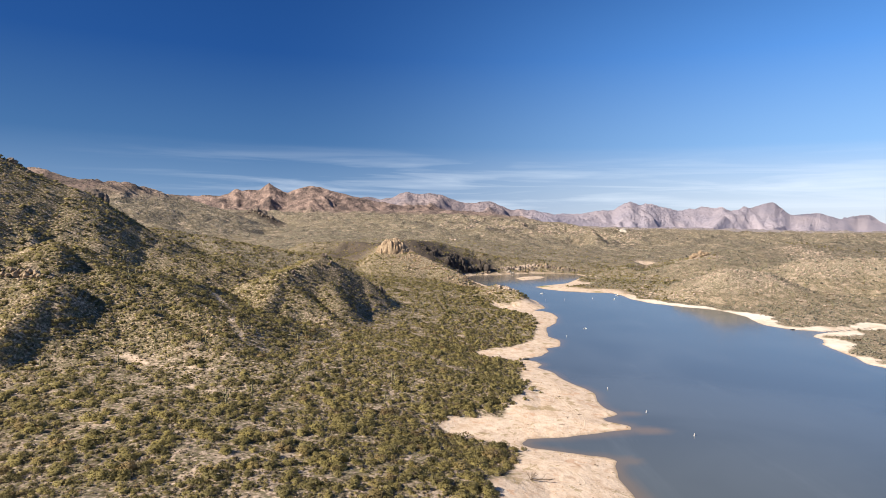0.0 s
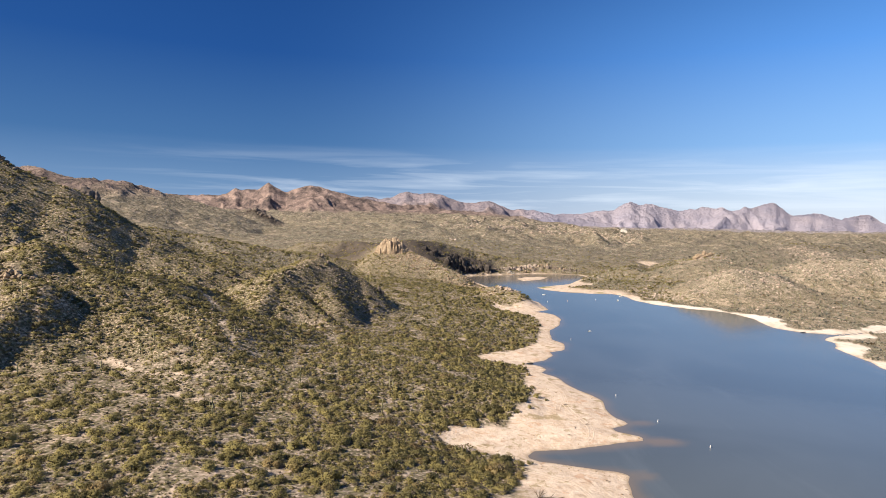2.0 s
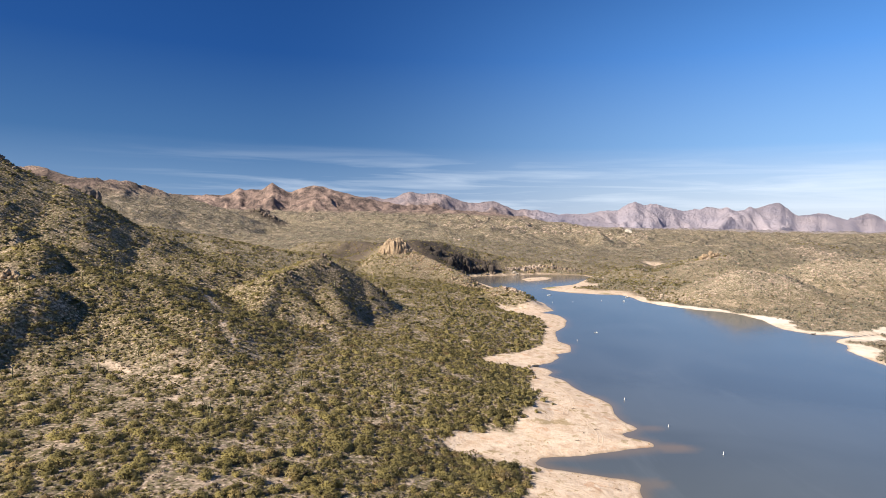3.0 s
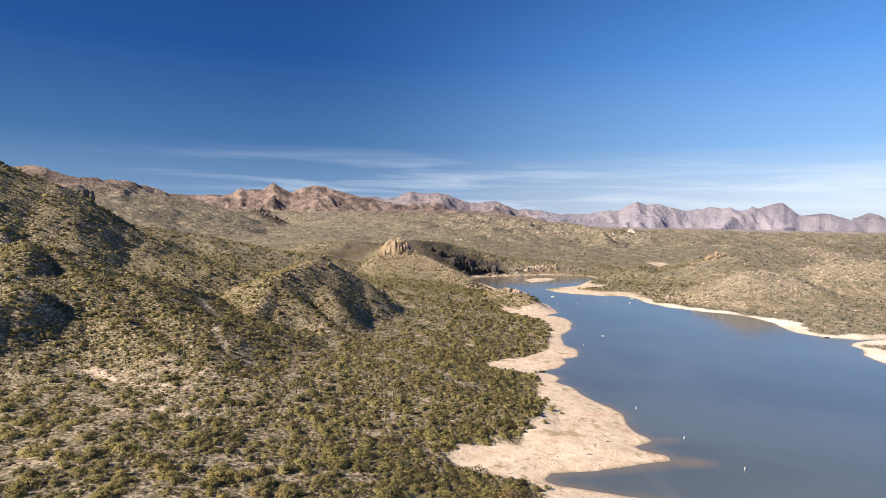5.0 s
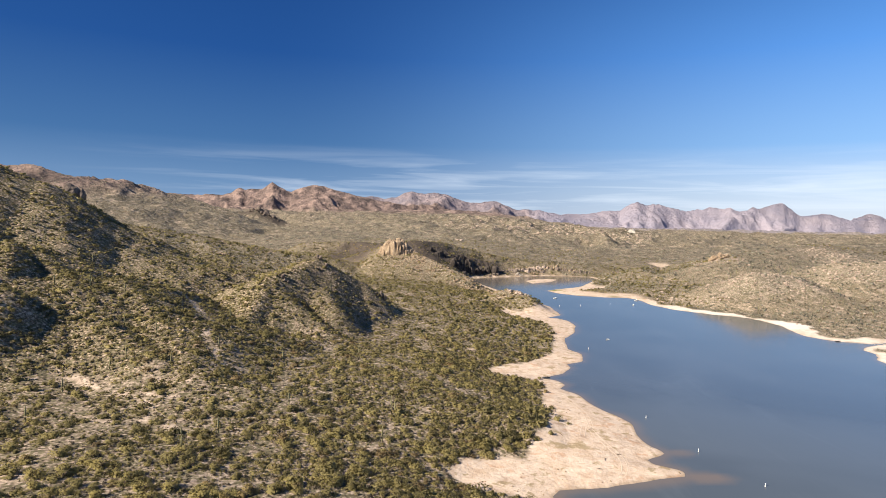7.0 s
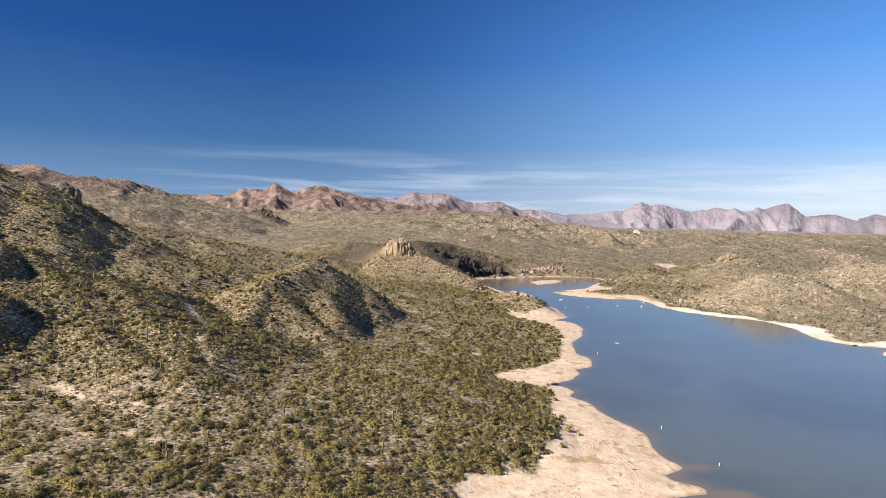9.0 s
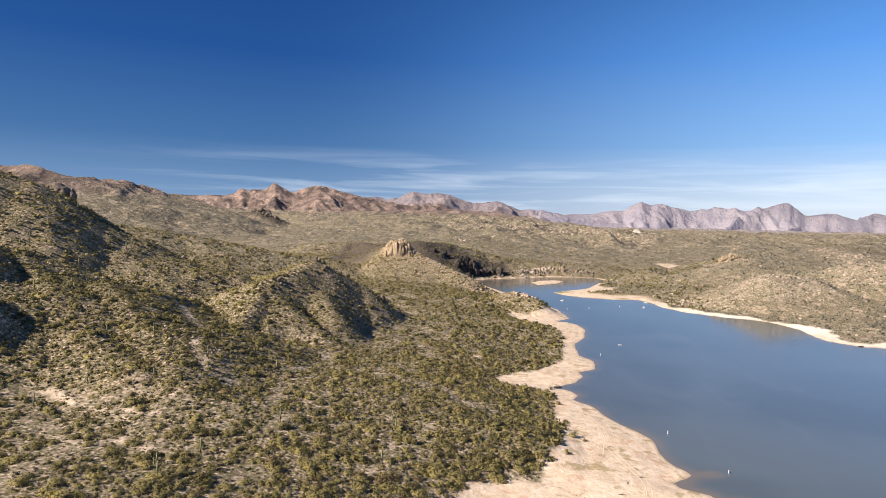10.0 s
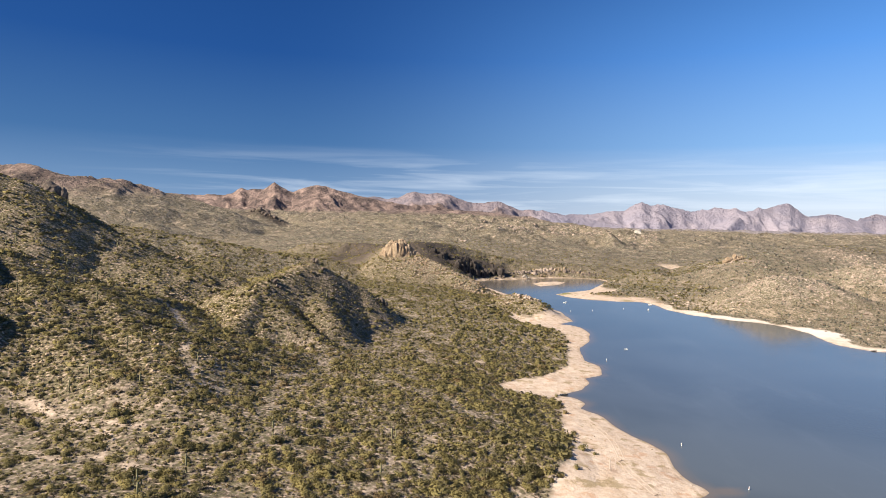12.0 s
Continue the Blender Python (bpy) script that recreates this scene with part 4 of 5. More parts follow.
def column_mesh(seed, r, h, mat, taper=0.3, sides=18, levels=9):
    """A fluted stub of weathered rock that narrows upwards to a broken top."""
    rng = np.random.default_rng(seed)
    off = Vector(rng.uniform(-40, 40, 3))
    bm = bmesh.new()
    rows = []
    lean = rng.normal(0, 0.05, 2)
    for k in range(levels):
        t = k / (levels - 1)
        ring = []
        for i in range(sides):
            a = 2 * math.pi * i / sides
            p = Vector((math.cos(a), math.sin(a), 0))
            q = 1 - taper * t ** 1.4 - (0.22 if k == levels - 1 else 0)
            q *= 1 + 0.30 * noise.noise(p * 2.2 + off + Vector((0, 0, 0.5 * t))) + 0.26 * noise.noise(p * 6.0 + off + Vector((0, 0, t * 2.2)))
            z = h * t * (1 + 0.16 * t * noise.noise(p * 1.3 + off))
            ring.append(bm.verts.new((r * q * p.x + lean[0] * z, r * q * p.y + lean[1] * z, z)))
        rows.append(ring)
    for lo, hi in zip(rows, rows[1:]):
        for i in range(sides):
            bm.faces.new((lo[i], lo[(i + 1) % sides], hi[(i + 1) % sides], hi[i]))
    top = bm.verts.new((lean[0] * h, lean[1] * h, h * 1.04))
    for i in range(sides):
        bm.faces.new((rows[-1][i], rows[-1][(i + 1) % sides], top))
    bm.faces.new(rows[0][::-1])
    bmesh.ops.triangulate(bm, faces=bm.faces)
    return mesh_of(bm, "rock_column", mat, False)


def build_butte():
    """The tan crag that crowns the conical hill: fluted columns standing close together."""
    x, y = -33, 772
    z0 = 33.0
    e = thing("rock_butte", x, y, z0, "tan fluted rock butte crowning a brushy cone hill", "butte")
    rows = ((-18, 0, 4.0, 8), (-15, 1, 5.0, 12.5), (-11, -2, 6.0, 18), (-7.5, 1.5, 6.5, 21.5), (-3.5, -2.5, 6.0, 22), (0, 2, 7.5, 22.8), (3.5, -2.5, 6.0, 21.6), (7, 1, 6.2, 21.8),
            (10.5, -1.5, 6.0, 17.5), (14, 1, 6.0, 14), (17.5, -0.5, 5.5, 11), (21, 0.5, 5.0, 8.5), (24.5, -0.5, 4.0, 6.5), (-7, -5, 5.5, 18), (-2, -6, 5.5, 19.5), (3.5, -6, 5.5, 18.5), (9, -5, 5, 14.5),
            (-13, -5, 4.2, 10.5), (13, -5.5, 4.4, 9.5), (0, 8, 9, 19))
    for k, (u, v, r, h) in enumerate(rows):
        part("rock_column", column_mesh(60 + k, r * 1.05, h * 0.93, TAN_ROCK, 0.42), e, "", pose(u, v, 0))
    rng = np.random.default_rng(32)
    for k in range(26):
        u, v = rng.uniform(-20, 34), rng.uniform(-22, -8)
        r = rng.uniform(0.8, 1.9)
        m = pose(u, v, ground_at(x + u, y + v) - z0 + 0.3 * r, rng.uniform(-20, 20), rng.uniform(-20, 20), rng.uniform(0, 360)) @ Matrix.Diagonal((r, r * 0.8, r * 0.8, 1))
        part("fallen_boulder", boulder_shape("tan", int(rng.integers(6))), e, "", m)


def cliff_line(label, kind, points, spacing, r, h, sink, seed):
    """A broken cliff of split rock blocks set side by side along a line, with gaps and steps."""
    mats = {"tan": TAN_ROCK, "dark": DARK_ROCK, "pale": PALE_ROCK, "lava": LAVA_ROCK}
    rng = np.random.default_rng(seed)
    shapes = [column_mesh(seed * 10 + k, 1.0, 1.0, mats[kind], 0.12 + 0.06 * k, 9 + 2 * k, 6) for k in range(5)]
    x0, y0 = points[0]
    z0 = ground_at(x0, y0)
    e = thing("shore_cliff", x0, y0, z0, label, "cliff", "inlet cliffs")
    for (ax, ay), (bx, by) in zip(points, points[1:]):
        long = math.hypot(bx - ax, by - ay)
        for k in range(max(1, int(long / spacing))):
            t = (k + rng.uniform(0.0, 1.0)) * spacing / long
            x, y = ax + (bx - ax) * t + rng.normal(0, 0.6 * r), ay + (by - ay) * t + rng.normal(0, 0.9 * r)
            wave = float(vnoise(np.array([x / 11.0]), np.array([y / 11.0]), seed)[0])
            if wave < -0.45:
                continue
            rr, hh = r * rng.choice([0.55, 0.8, 1.1, 1.7], p=[0.3, 0.3, 0.25, 0.15]), h * rng.uniform(0.55, 1.0) * (1 + 0.3 * wave)
            m = pose(x - x0, y - y0, ground_at(x, y) - z0 - sink, rng.uniform(-11, 11), rng.uniform(-11, 11), rng.uniform(0, 360)) @ Matrix.Diagonal((rr, rr * rng.uniform(0.5, 1.1), hh, 1))
            part("rock_column", shapes[int(rng.integers(5))], e, "", m)


def build_rocks():
    build_butte()
    rock_group("rock_pile", "heap of broken brown boulders on the mountain's lower spur", "tan", -189, 298, 60, 14, 4.5, 0.8, 2.1, 10, 1, 0.9, 0.6)
    rock_group("rock_outcrop", "dark block of rock standing on the mountain's crest", "dark", -257, 497, 11, 5.5, 5, 4.2, 7.0, 0, 2, 1.5)
    rock_group("rock_outcrop", "dark broken ledge along the mountain's crest", "dark", -259, 470, 12, 14, 4, 1.6, 3.2, 60, 3)
    rock_group("rock_outcrop", "dark rocks on the high shoulder of the mountain", "dark", -292, 436, 12, 14, 4, 1.8, 3.6, 20, 4)
    rock_group("rock_outcrop", "dark ledge at the top of the middle hill", "dark", -66, 434, 8, 6, 3, 1.2, 2.4, -30, 5)
    rock_group("rock_outcrop", "dark rocks on the middle hill's shaded flank", "dark", -84, 402, 8, 6, 3, 1.0, 2.0, -40, 6)
    rock_group("rock_outcrop", "pinnacles at the foot of the middle hill", "dark", -27, 444, 6, 4, 2.5, 1.3, 2.6, 0, 7, 1.3)
    rock_group("rock_outcrop", "brown ledge at the end of the mountain's spur", "tan", -232, 640, 12, 10, 4, 1.8, 3.4, 0, 8)
    rock_group("rock_outcrop", "brown ledge on the rise behind the spur", "tan", -205, 668, 10, 12, 4, 1.5, 3.0, 0, 9)
    rock_group("rock_outcrop", "pale tan crag on the east bank's hill", "tan", 406, 866, 60, 20, 7, 1.6, 4.6, 25, 10, 1.35, 0.7)
    rock_group("rock_outcrop", "pale domed crag in the rugged middle distance", "chalk", 763, 2257, 12, 26, 12, 10, 16, 0, 11, 1.1, 0.9)
    rock_group("rock_outcrop", "pale crag on the far eastern rise", "tan", 1050, 1470, 8, 22, 8, 4.0, 7.0, 0, 12, 0.9)
    rock_group("rock_outcrop", "dark rocky outcrop rising from the wide plain", "dark", -588, 2302, 80, 66, 26, 5, 13, -15, 13, 0.8)
    cliff_line("black basalt cliff at the head of the inlet", "lava", [(38, 862), (58, 872), (80, 886), (104, 904)], 2.0, 3.6, 13, 3.0, 61)
    cliff_line("black basalt ledge high above the inlet", "lava", [(2, 862), (26, 872), (50, 888), (78, 906)], 2.6, 3.2, 7, 2.5, 65)
    cliff_line("pale brown split cliff above the inlet's beach", "pale", [(122, 916), (140, 926), (162, 938), (186, 946)], 1.5, 2.8, 6.6, 3.2, 62)
    cliff_line("low tan cliff of broken columns above the inlet", "tan", [(150, 934), (188, 946), (214, 943), (240, 938)], 2.0, 2.3, 5.6, 3.0, 63)
    cliff_line("low dark broken ledge beyond the inlet's beach", "dark", [(110, 908), (150, 930), (196, 942), (242, 936), (268, 940), (296, 930)], 3.2, 2.2, 6.0, 2.6, 64)
    rock_group("shore_boulders", "large pale boulders at the water's edge of the inlet", "grey", 140, 906, 7, 8, 3, 2.6, 4.4, 15, 30, 1.0, 0.3)
    rock_group("shore_boulders", "brown boulders lying along the inlet's beach", "tan", 164, 925, 10, 10, 3, 1.2, 2.6, 25, 31, 0.9, 0.3)
    rock_group("shore_boulders", "dark boulders at the foot of the basalt cliff", "dark", 100, 890, 10, 10, 3, 1.4, 2.8, 35, 32, 0.9, 0.3)
    rock_group("rock_outcrop", "light broken rock on the small point by the narrows", "pale", 84, 584, 30, 14, 7, 1.0, 2.4, -40, 50)


def loose_rocks():
    """Small stones strewn over the slopes and the east bank, as one sheet of stuff."""
    rng = np.random.default_rng(77)
    bm = bmesh.new()
    bmesh.ops.create_icosphere(bm, subdivisions=1, radius=1.0)
    base = np.array([v.co[:] for v in bm.verts])
    faces = np.array([[v.index for v in f.verts] for f in bm.faces])
    bm.free()

    def strew(name, label, mat, x, y, size):
        z = surface(x, y)
        n = len(x)
        v = base[None] * (1 + rng.normal(0, 0.22, (n, len(base), 1))) * (size[:, None] * np.stack([rng.uniform(0.8, 1.3, n), rng.uniform(0.8, 1.3, n), rng.uniform(0.5, 0.9, n)], -1))[:, None]
        v = v + np.stack([x, y, z + 0.15 * size], -1)[:, None]
        f = (np.arange(n)[:, None, None] * len(base) + faces).reshape(-1, 3)
        tagged(new(name, mesh_from(name, v.reshape(-1, 3), f, mat, False)), label, "rocks", kind="stuff")

    x, y = rng.uniform(225, 760, 60000), rng.uniform(420, 1050, 60000)
    keep = (rng.random(len(x)) < 0.04 + 0.62 * stony(x, y)) & (shore_distance(x, y) > 14)
    x, y = x[keep], y[keep]
    strew("east_bank_rocks", "pale tan boulders strewn over the east bank", PALE_ROCK, x, y, rng.choice([0.45, 0.7, 1.0, 1.6], len(x), p=[0.45, 0.35, 0.15, 0.05]))
    x, y = rng.uniform(-40, 110, 14000), rng.uniform(560, 790, 14000)
    keep = (rng.random(len(x)) < 0.75 * stony(x, y)) & (shore_distance(x, y) > 6)
    x, y = x[keep], y[keep]
    strew("ridge_rocks", "tan boulders strewn over the butte's long ridge", TAN_ROCK, x, y, rng.choice([0.4, 0.7, 1.0, 1.5], len(x), p=[0.4, 0.35, 0.18, 0.07]))
    x, y = rng.uniform(-330, 90, 16000), rng.uniform(180, 780, 16000)
    keep = (fbm(x, y, 50, 4, 412) > 0.02) & (surface(x, y) > 22) & in_valley(x, y, 150, 900)
    x, y = x[keep], y[keep]
    strew("west_bank_rocks", "brown stones strewn over the west bank's hills", TAN_ROCK, x, y, rng.choice([0.3, 0.5, 0.75, 1.0], len(x), p=[0.4, 0.35, 0.18, 0.07]))
    x, y = rng.uniform(60, 900, 18000), rng.uniform(1300, 2500, 18000)
    keep = (np.abs(x / y - 0.2) < 0.17) & (fbm(x, y, 140, 4, 414) > 0.16) & (rng.random(len(x)) < 0.5)
    x, y = x[keep], y[keep]
    strew("distant_rocks", "pale outcrops on the rugged ground in the distance", PALE_ROCK, x, y, rng.choice([1.2, 2.0, 3.2, 4.6], len(x), p=[0.45, 0.35, 0.15, 0.05]))
    x, y = rng.uniform(5, 120, 5200), rng.uniform(120, 560, 5200)
    d = shore_distance(x, y)
    keep = (d > 0.3) & (inside_distance(x, y, BRUSH_EDGE) > 1) & (fbm(x, y, 18, 3, 413) + 0.25 * (d < 4) > 0.12)
    x, y = x[keep], y[keep]
    strew("beach_stones", "brown stones lying on the sandy beach", TAN_ROCK, x, y, rng.choice([0.12, 0.2, 0.35], len(x), p=[0.55, 0.35, 0.1]))


# ---- saguaros ----
def ribbed(points, radii, ribs=9):
    """A ribbed column along points."""
    bm = tube(points, radii, ribs * 2)
    bm.verts.ensure_lookup_table()
    n = ribs * 2
    for k, p in enumerate(points):
        c = Vector(p)
        for i in range(1, n, 2):
            v = bm.verts[k * n + i]
            v.co = c + (v.co - c) * 0.76
    return bm


def saguaro(tall, arms, seed, label):
    """A saguaro cactus: a ribbed trunk and upturned arms."""
    rng = np.random.default_rng(seed)
    e = thing("saguaro_cactus", 0, 0, 0, label, "cactus", "saguaros")
    lev = np.linspace(-0.3, tall, 8)
    rad = [0.22, 0.25, 0.28, 0.30, 0.29, 0.27, 0.22, 0.09]
    part("trunk", mesh_of(ribbed([(0.04 * math.sin(h), 0, h) for h in lev], [0.82 * r for r in rad]), "trunk", CACTUS, True), e)
    for k in range(arms):
        a = 2 * math.pi * (k / max(arms, 1) + rng.uniform(0, 0.2))
        h, out, up = tall * rng.uniform(0.36, 0.55), rng.uniform(0.6, 0.9), tall * rng.uniform(0.22, 0.4)
        dx, dy = math.cos(a), math.sin(a)
        pts = [(0.1 * dx, 0.1 * dy, h), (out * 0.6 * dx, out * 0.6 * dy, h + 0.05), (out * dx, out * dy, h + 0.35), (out * dx, out * dy, h + 0.5 * up), (out * 1.02 * dx, out * 1.02 * dy, h + up)]
        part("arm", mesh_of(ribbed(pts, [0.11, 0.13, 0.14, 0.14, 0.05], 7), "arm", CACTUS, True), e)
    return e


def build_saguaros():
    first = [saguaro(5.8, 0, 1, "tall unbranched saguaro cactus among the brush"), saguaro(6.6, 2, 2, "tall saguaro cactus with two upturned arms"),
             saguaro(5.0, 0, 3, "short single-stemmed saguaro cactus in the brush"), saguaro(7.2, 3, 4, "tall saguaro cactus with three upturned arms")]
    known = [(-126, 300), (-171, 279), (-149, 241), (-110, 294), (-112, 272), (-94, 269), (-123, 250), (-150, 366), (-115, 266), (-84, 293),
             (-60, 303), (-61, 223), (-108, 301), (-12, 230), (-230, 402), (-168, 322), (-30, 330), (-20, 300), (-98, 352), (-140, 330)]
    rng = np.random.default_rng(5)
    x, y = rng.uniform(-300, 60, 700), rng.uniform(190, 760, 700)
    keep = (brush_cover(x, y) > 0.3) & in_valley(x, y, 200, 780) & (inside_distance(x, y, BRUSH_EDGE) < -25)
    west = list(zip(x[keep], y[keep]))[:55]
    x, y = rng.uniform(250, 620, 700), rng.uniform(440, 900, 700)
    keep = (brush_cover(x, y) > 0.2) & (shore_distance(x, y) > 16) & in_valley(x, y, 300, 1000)
    east = list(zip(x[keep], y[keep]))[:110]
    spots = known + west + east
    for k, (px, py) in enumerate(spots):
        m = pose(px, py, ground_at(px, py), rng.uniform(-2, 2), rng.uniform(-2, 2), rng.uniform(0, 360))
        if k < 4:
            first[k].matrix_basis = m
        else:
            copy_thing(first[int(rng.choice([0, 0, 1, 2, 2, 3]))], m)


# ---- single shrubs and trees ----
def branchy(seed, count, reach, tall, thick=0.05, mat=None, name="stem"):
    """Bare stems that fan out from the root, each forked."""
    rng = np.random.default_rng(seed)
    bms = []
    for _ in range(count):
        a, out = rng.uniform(0, 2 * math.pi), rng.uniform(0.35, 1.0) * reach
        mid = Vector((0.45 * out * math.cos(a), 0.45 * out * math.sin(a), 0.5 * tall))
        tip = Vector((out * math.cos(a), out * math.sin(a), tall * rng.uniform(0.7, 1.05)))
        bms.append(tube([(0, 0, -0.1), mid, tip], [thick, thick * 0.7, thick * 0.25], 5))
        for _ in range(2):
            b = tip + Vector(rng.normal(0, 0.3, 3)) * reach * 0.6
            b.z = max(b.z, 0.15 * tall)
            bms.append(tube([mid, (mid + b) / 2 + Vector((0, 0, 0.08 * tall)), b], [thick * 0.55, thick * 0.4, thick * 0.15], 4))
    return mesh_of(join(*bms), name, mat or BARK)


def build_single_shrubs(spots):
    """The largest bushes of the near west bank, each a thing of its own."""
    first = []
    for k in range(8):
        v, f, n = shrub_template(50 + k, 340, 0.076, 3)
        crown = mesh_from("crown", v, f, SHRUB_LEAF, True)
        crown.normals_split_custom_set_from_vertices(n.astype(np.float32))
        e = thing("desert_shrub", 0, 0, 0, "rounded olive-green desert shrub on stony ground", "shrub", "west bank shrubs")
        part("crown", crown, e)
        part("stem", branchy(500 + k, 5, 0.55, 0.7, 0.05), e)
        first.append(e)
    rng = np.random.default_rng(17)
    for k, (x, y, size) in enumerate(spots):
        m = pose(x, y, ground_at(x, y) - 0.1 * size, 0, 0, rng.uniform(0, 360)) @ Matrix.Diagonal((size, size, size * rng.uniform(0.65, 0.95), 1))
        if k < 8:
            first[k].matrix_basis = m
        else:
            e = copy_thing(first[k % 8], Matrix.Identity(4))
            e.matrix_basis = m


def beach_bushes():
    """Low bushes that stand alone on the sand, and the dead tree."""
    rows = ((52.3, 266.5, 2.3), (56.0, 263.5, 1.1), (33, 196.5, 2.0), (37, 198.5, 1.5), (46, 249, 1.6), (53.5, 283, 1.6), (56, 308, 1.6), (55.5, 328, 1.5), (58.2, 334, 1.5))
    rng = np.random.default_rng(23)
    for k, (x, y, size) in enumerate(rows):
        v, f, n = shrub_template(80 + k, 260, 0.09, 1)
        e = thing("beach_bush", x, y, ground_at(x, y) - 0.05, "greyish low bush alone on the pale sand", "bush", "beach bushes")
        crown = mesh_from("crown", v * size, f, SHRUB_LEAF, True)
        crown.normals_split_custom_set_from_vertices(n.astype(np.float32))
        part("crown", crown, e)
        part("stem", branchy(600 + k, 6, 0.6 * size, 0.75 * size, 0.05), e)
    x, y = 34.2, 170.5
    e = thing("dead_tree", x, y, ground_at(x, y), "bleached dead tree with bare branches fallen on the sand", "dead tree")
    part("branches", branchy(701, 11, 2.4, 2.3, 0.07, DRIFT, "branches"), e)
    log = tube([(0.2, 0, 0.15), (2.5, -0.4, 0.35), (5.6, -0.5, 0.3), (7.2, -0.2, 0.5)], [0.24, 0.2, 0.14, 0.05], 8)
    part("fallen_trunk", mesh_of(log, "fallen_trunk", DRIFT), e, "dark fallen trunk lying on the sand")
    part("limbs", mesh_of(join(tube([(3, -0.4, 0.3), (4.2, 0.7, 0.9), (5, 1.2, 1.4)], [0.1, 0.07, 0.03], 5), tube([(4.5, -0.45, 0.3), (5.6, -1.2, 0.8), (6.4, -1.5, 1.1)], [0.09, 0.06, 0.02], 5)), "limbs", DRIFT), e)
    for k, (x, y, turn) in enumerate(((62, 205, 20), (72, 186, 70), (58, 186, 140), (66, 236, 10), (60, 231, 60), (56, 224, 0), (68, 176, 30), (50, 250, 100), (63, 259, 15))):
        e = thing("driftwood", x, y, ground_at(x, y) + 0.06, "dark driftwood branch lying on the sand", "driftwood", "driftwood", turn)
        part("stick", mesh_of(tube([(-1.1, 0, 0.08), (0, 0.15, 0.16), (1.2, -0.1, 0.08)], [0.05, 0.11, 0.03], 6), "stick", DRIFT), e)
        part("twig", mesh_of(tube([(0, 0.15, 0.16), (0.5, 0.6, 0.4), (0.8, 0.9, 0.5)], [0.06, 0.04, 0.015], 5), "twig", DRIFT), e)


def tyre_tracks():
    """Pairs of pale ruts that cars left on the sand."""
    ways = ([(58, 252), (62, 262), (64, 246), (66, 234), (63, 222), (55, 216)], [(43, 165), (47, 169), (50, 173), (46, 183), (38, 190), (33, 193)], [(12, 214), (22, 212), (31, 206), (37, 199)], [(64, 262), (66, 280), (64, 300), (60, 318)])
    for way in ways:
        way = [Vector((*p, 0)) for p in way]
        pts = []
        for k in range(len(way) - 1):
            a, b, c, d = way[max(k - 1, 0)], way[k], way[k + 1], way[min(k + 2, len(way) - 1)]
            for i in range(14):
                t = i / 14
                pts.append(0.5 * ((2 * b) + (c - a) * t + (2 * a - 5 * b + 4 * c - d) * t * t + (3 * b - a - 3 * c + d) * t ** 3))
        x0, y0 = pts[0].x, pts[0].y
        e = thing("tyre_track", x0, y0, 0, "pale pair of tyre ruts pressed into beach sand", "tyre track", "tyre tracks")
        for side in (-0.85, 0.85):
            xs, ys, vs = [], [], []
            for k, p in enumerate(pts):
                q = (pts[min(k + 1, len(pts) - 1)] - pts[max(k - 1, 0)]).normalized()
                n = Vector((-q.y, q.x, 0))
                for w in (-0.2, -0.12, 0.12, 0.2):
                    c = p + n * (side + w)
                    xs.append(c.x), ys.append(c.y)
            zs = surface(np.array(xs), np.array(ys)) + np.tile([0.0, 0.05, 0.04, 0.0], len(pts))
            v = np.stack([np.array(xs) - x0, np.array(ys) - y0, zs], -1)
            i = np.arange(len(pts) - 1)[:, None] * 4 + np.arange(3)[None]
            f = np.stack([i, i + 1, i + 5, i + 4], -1).reshape(-1, 4)
            part("rut", mesh_from("rut", v, f, RUT_SAND, True), e)


# ---- on the water ----
def lathe(profile, sides=16):
    """A turned solid from (radius, height) pairs."""
    return tube([(0, 0, h) for _, h in profile], [max(r, 0.004) for r, _ in profile], sides)


def build_buoys():
    e = thing("marker_buoy", 90.6, 278, 0, "white can buoy with orange bands floating upright on the lake", "buoy", "marker buoys")
    part("float_collar", mesh_of(lathe([(0.2, -0.35), (0.26, -0.2), (0.26, 0.04), (0.2, 0.12)]), "float_collar", WHITE_PAINT, True), e)
    part("can", mesh_of(lathe([(0.15, 0.1), (0.15, 0.35), (0.145, 1.1), (0.12, 1.2), (0.04, 1.26)]), "can", WHITE_PAINT, True), e)
    part("band", mesh_of(lathe([(0.153, 0.42), (0.157, 0.43), (0.157, 0.5), (0.153, 0.51)]), "band", ORANGE_PAINT, True), e, "orange painted band")
    part("band", mesh_of(lathe([(0.150, 0.96), (0.154, 0.97), (0.154, 1.04), (0.150, 1.05)]), "band", ORANGE_PAINT, True), e, "orange painted band")
    part("lifting_eye", mesh_of(tube([(-0.05, 0, 1.22), (-0.05, 0, 1.33), (0, 0, 1.38), (0.05, 0, 1.33), (0.05, 0, 1.22)], [0.015] * 5, 6), "lifting_eye", STEEL), e)
    e.scale = (0.78, 0.78, 0.78)
    for x, y in ((95.8, 242.6), (103.1, 410), (103.6, 215.2), (127.8, 601.5), (149, 607), (181.6, 621.4)):
        copy_thing(e, pose(x, y, 0, 2, -3, x))


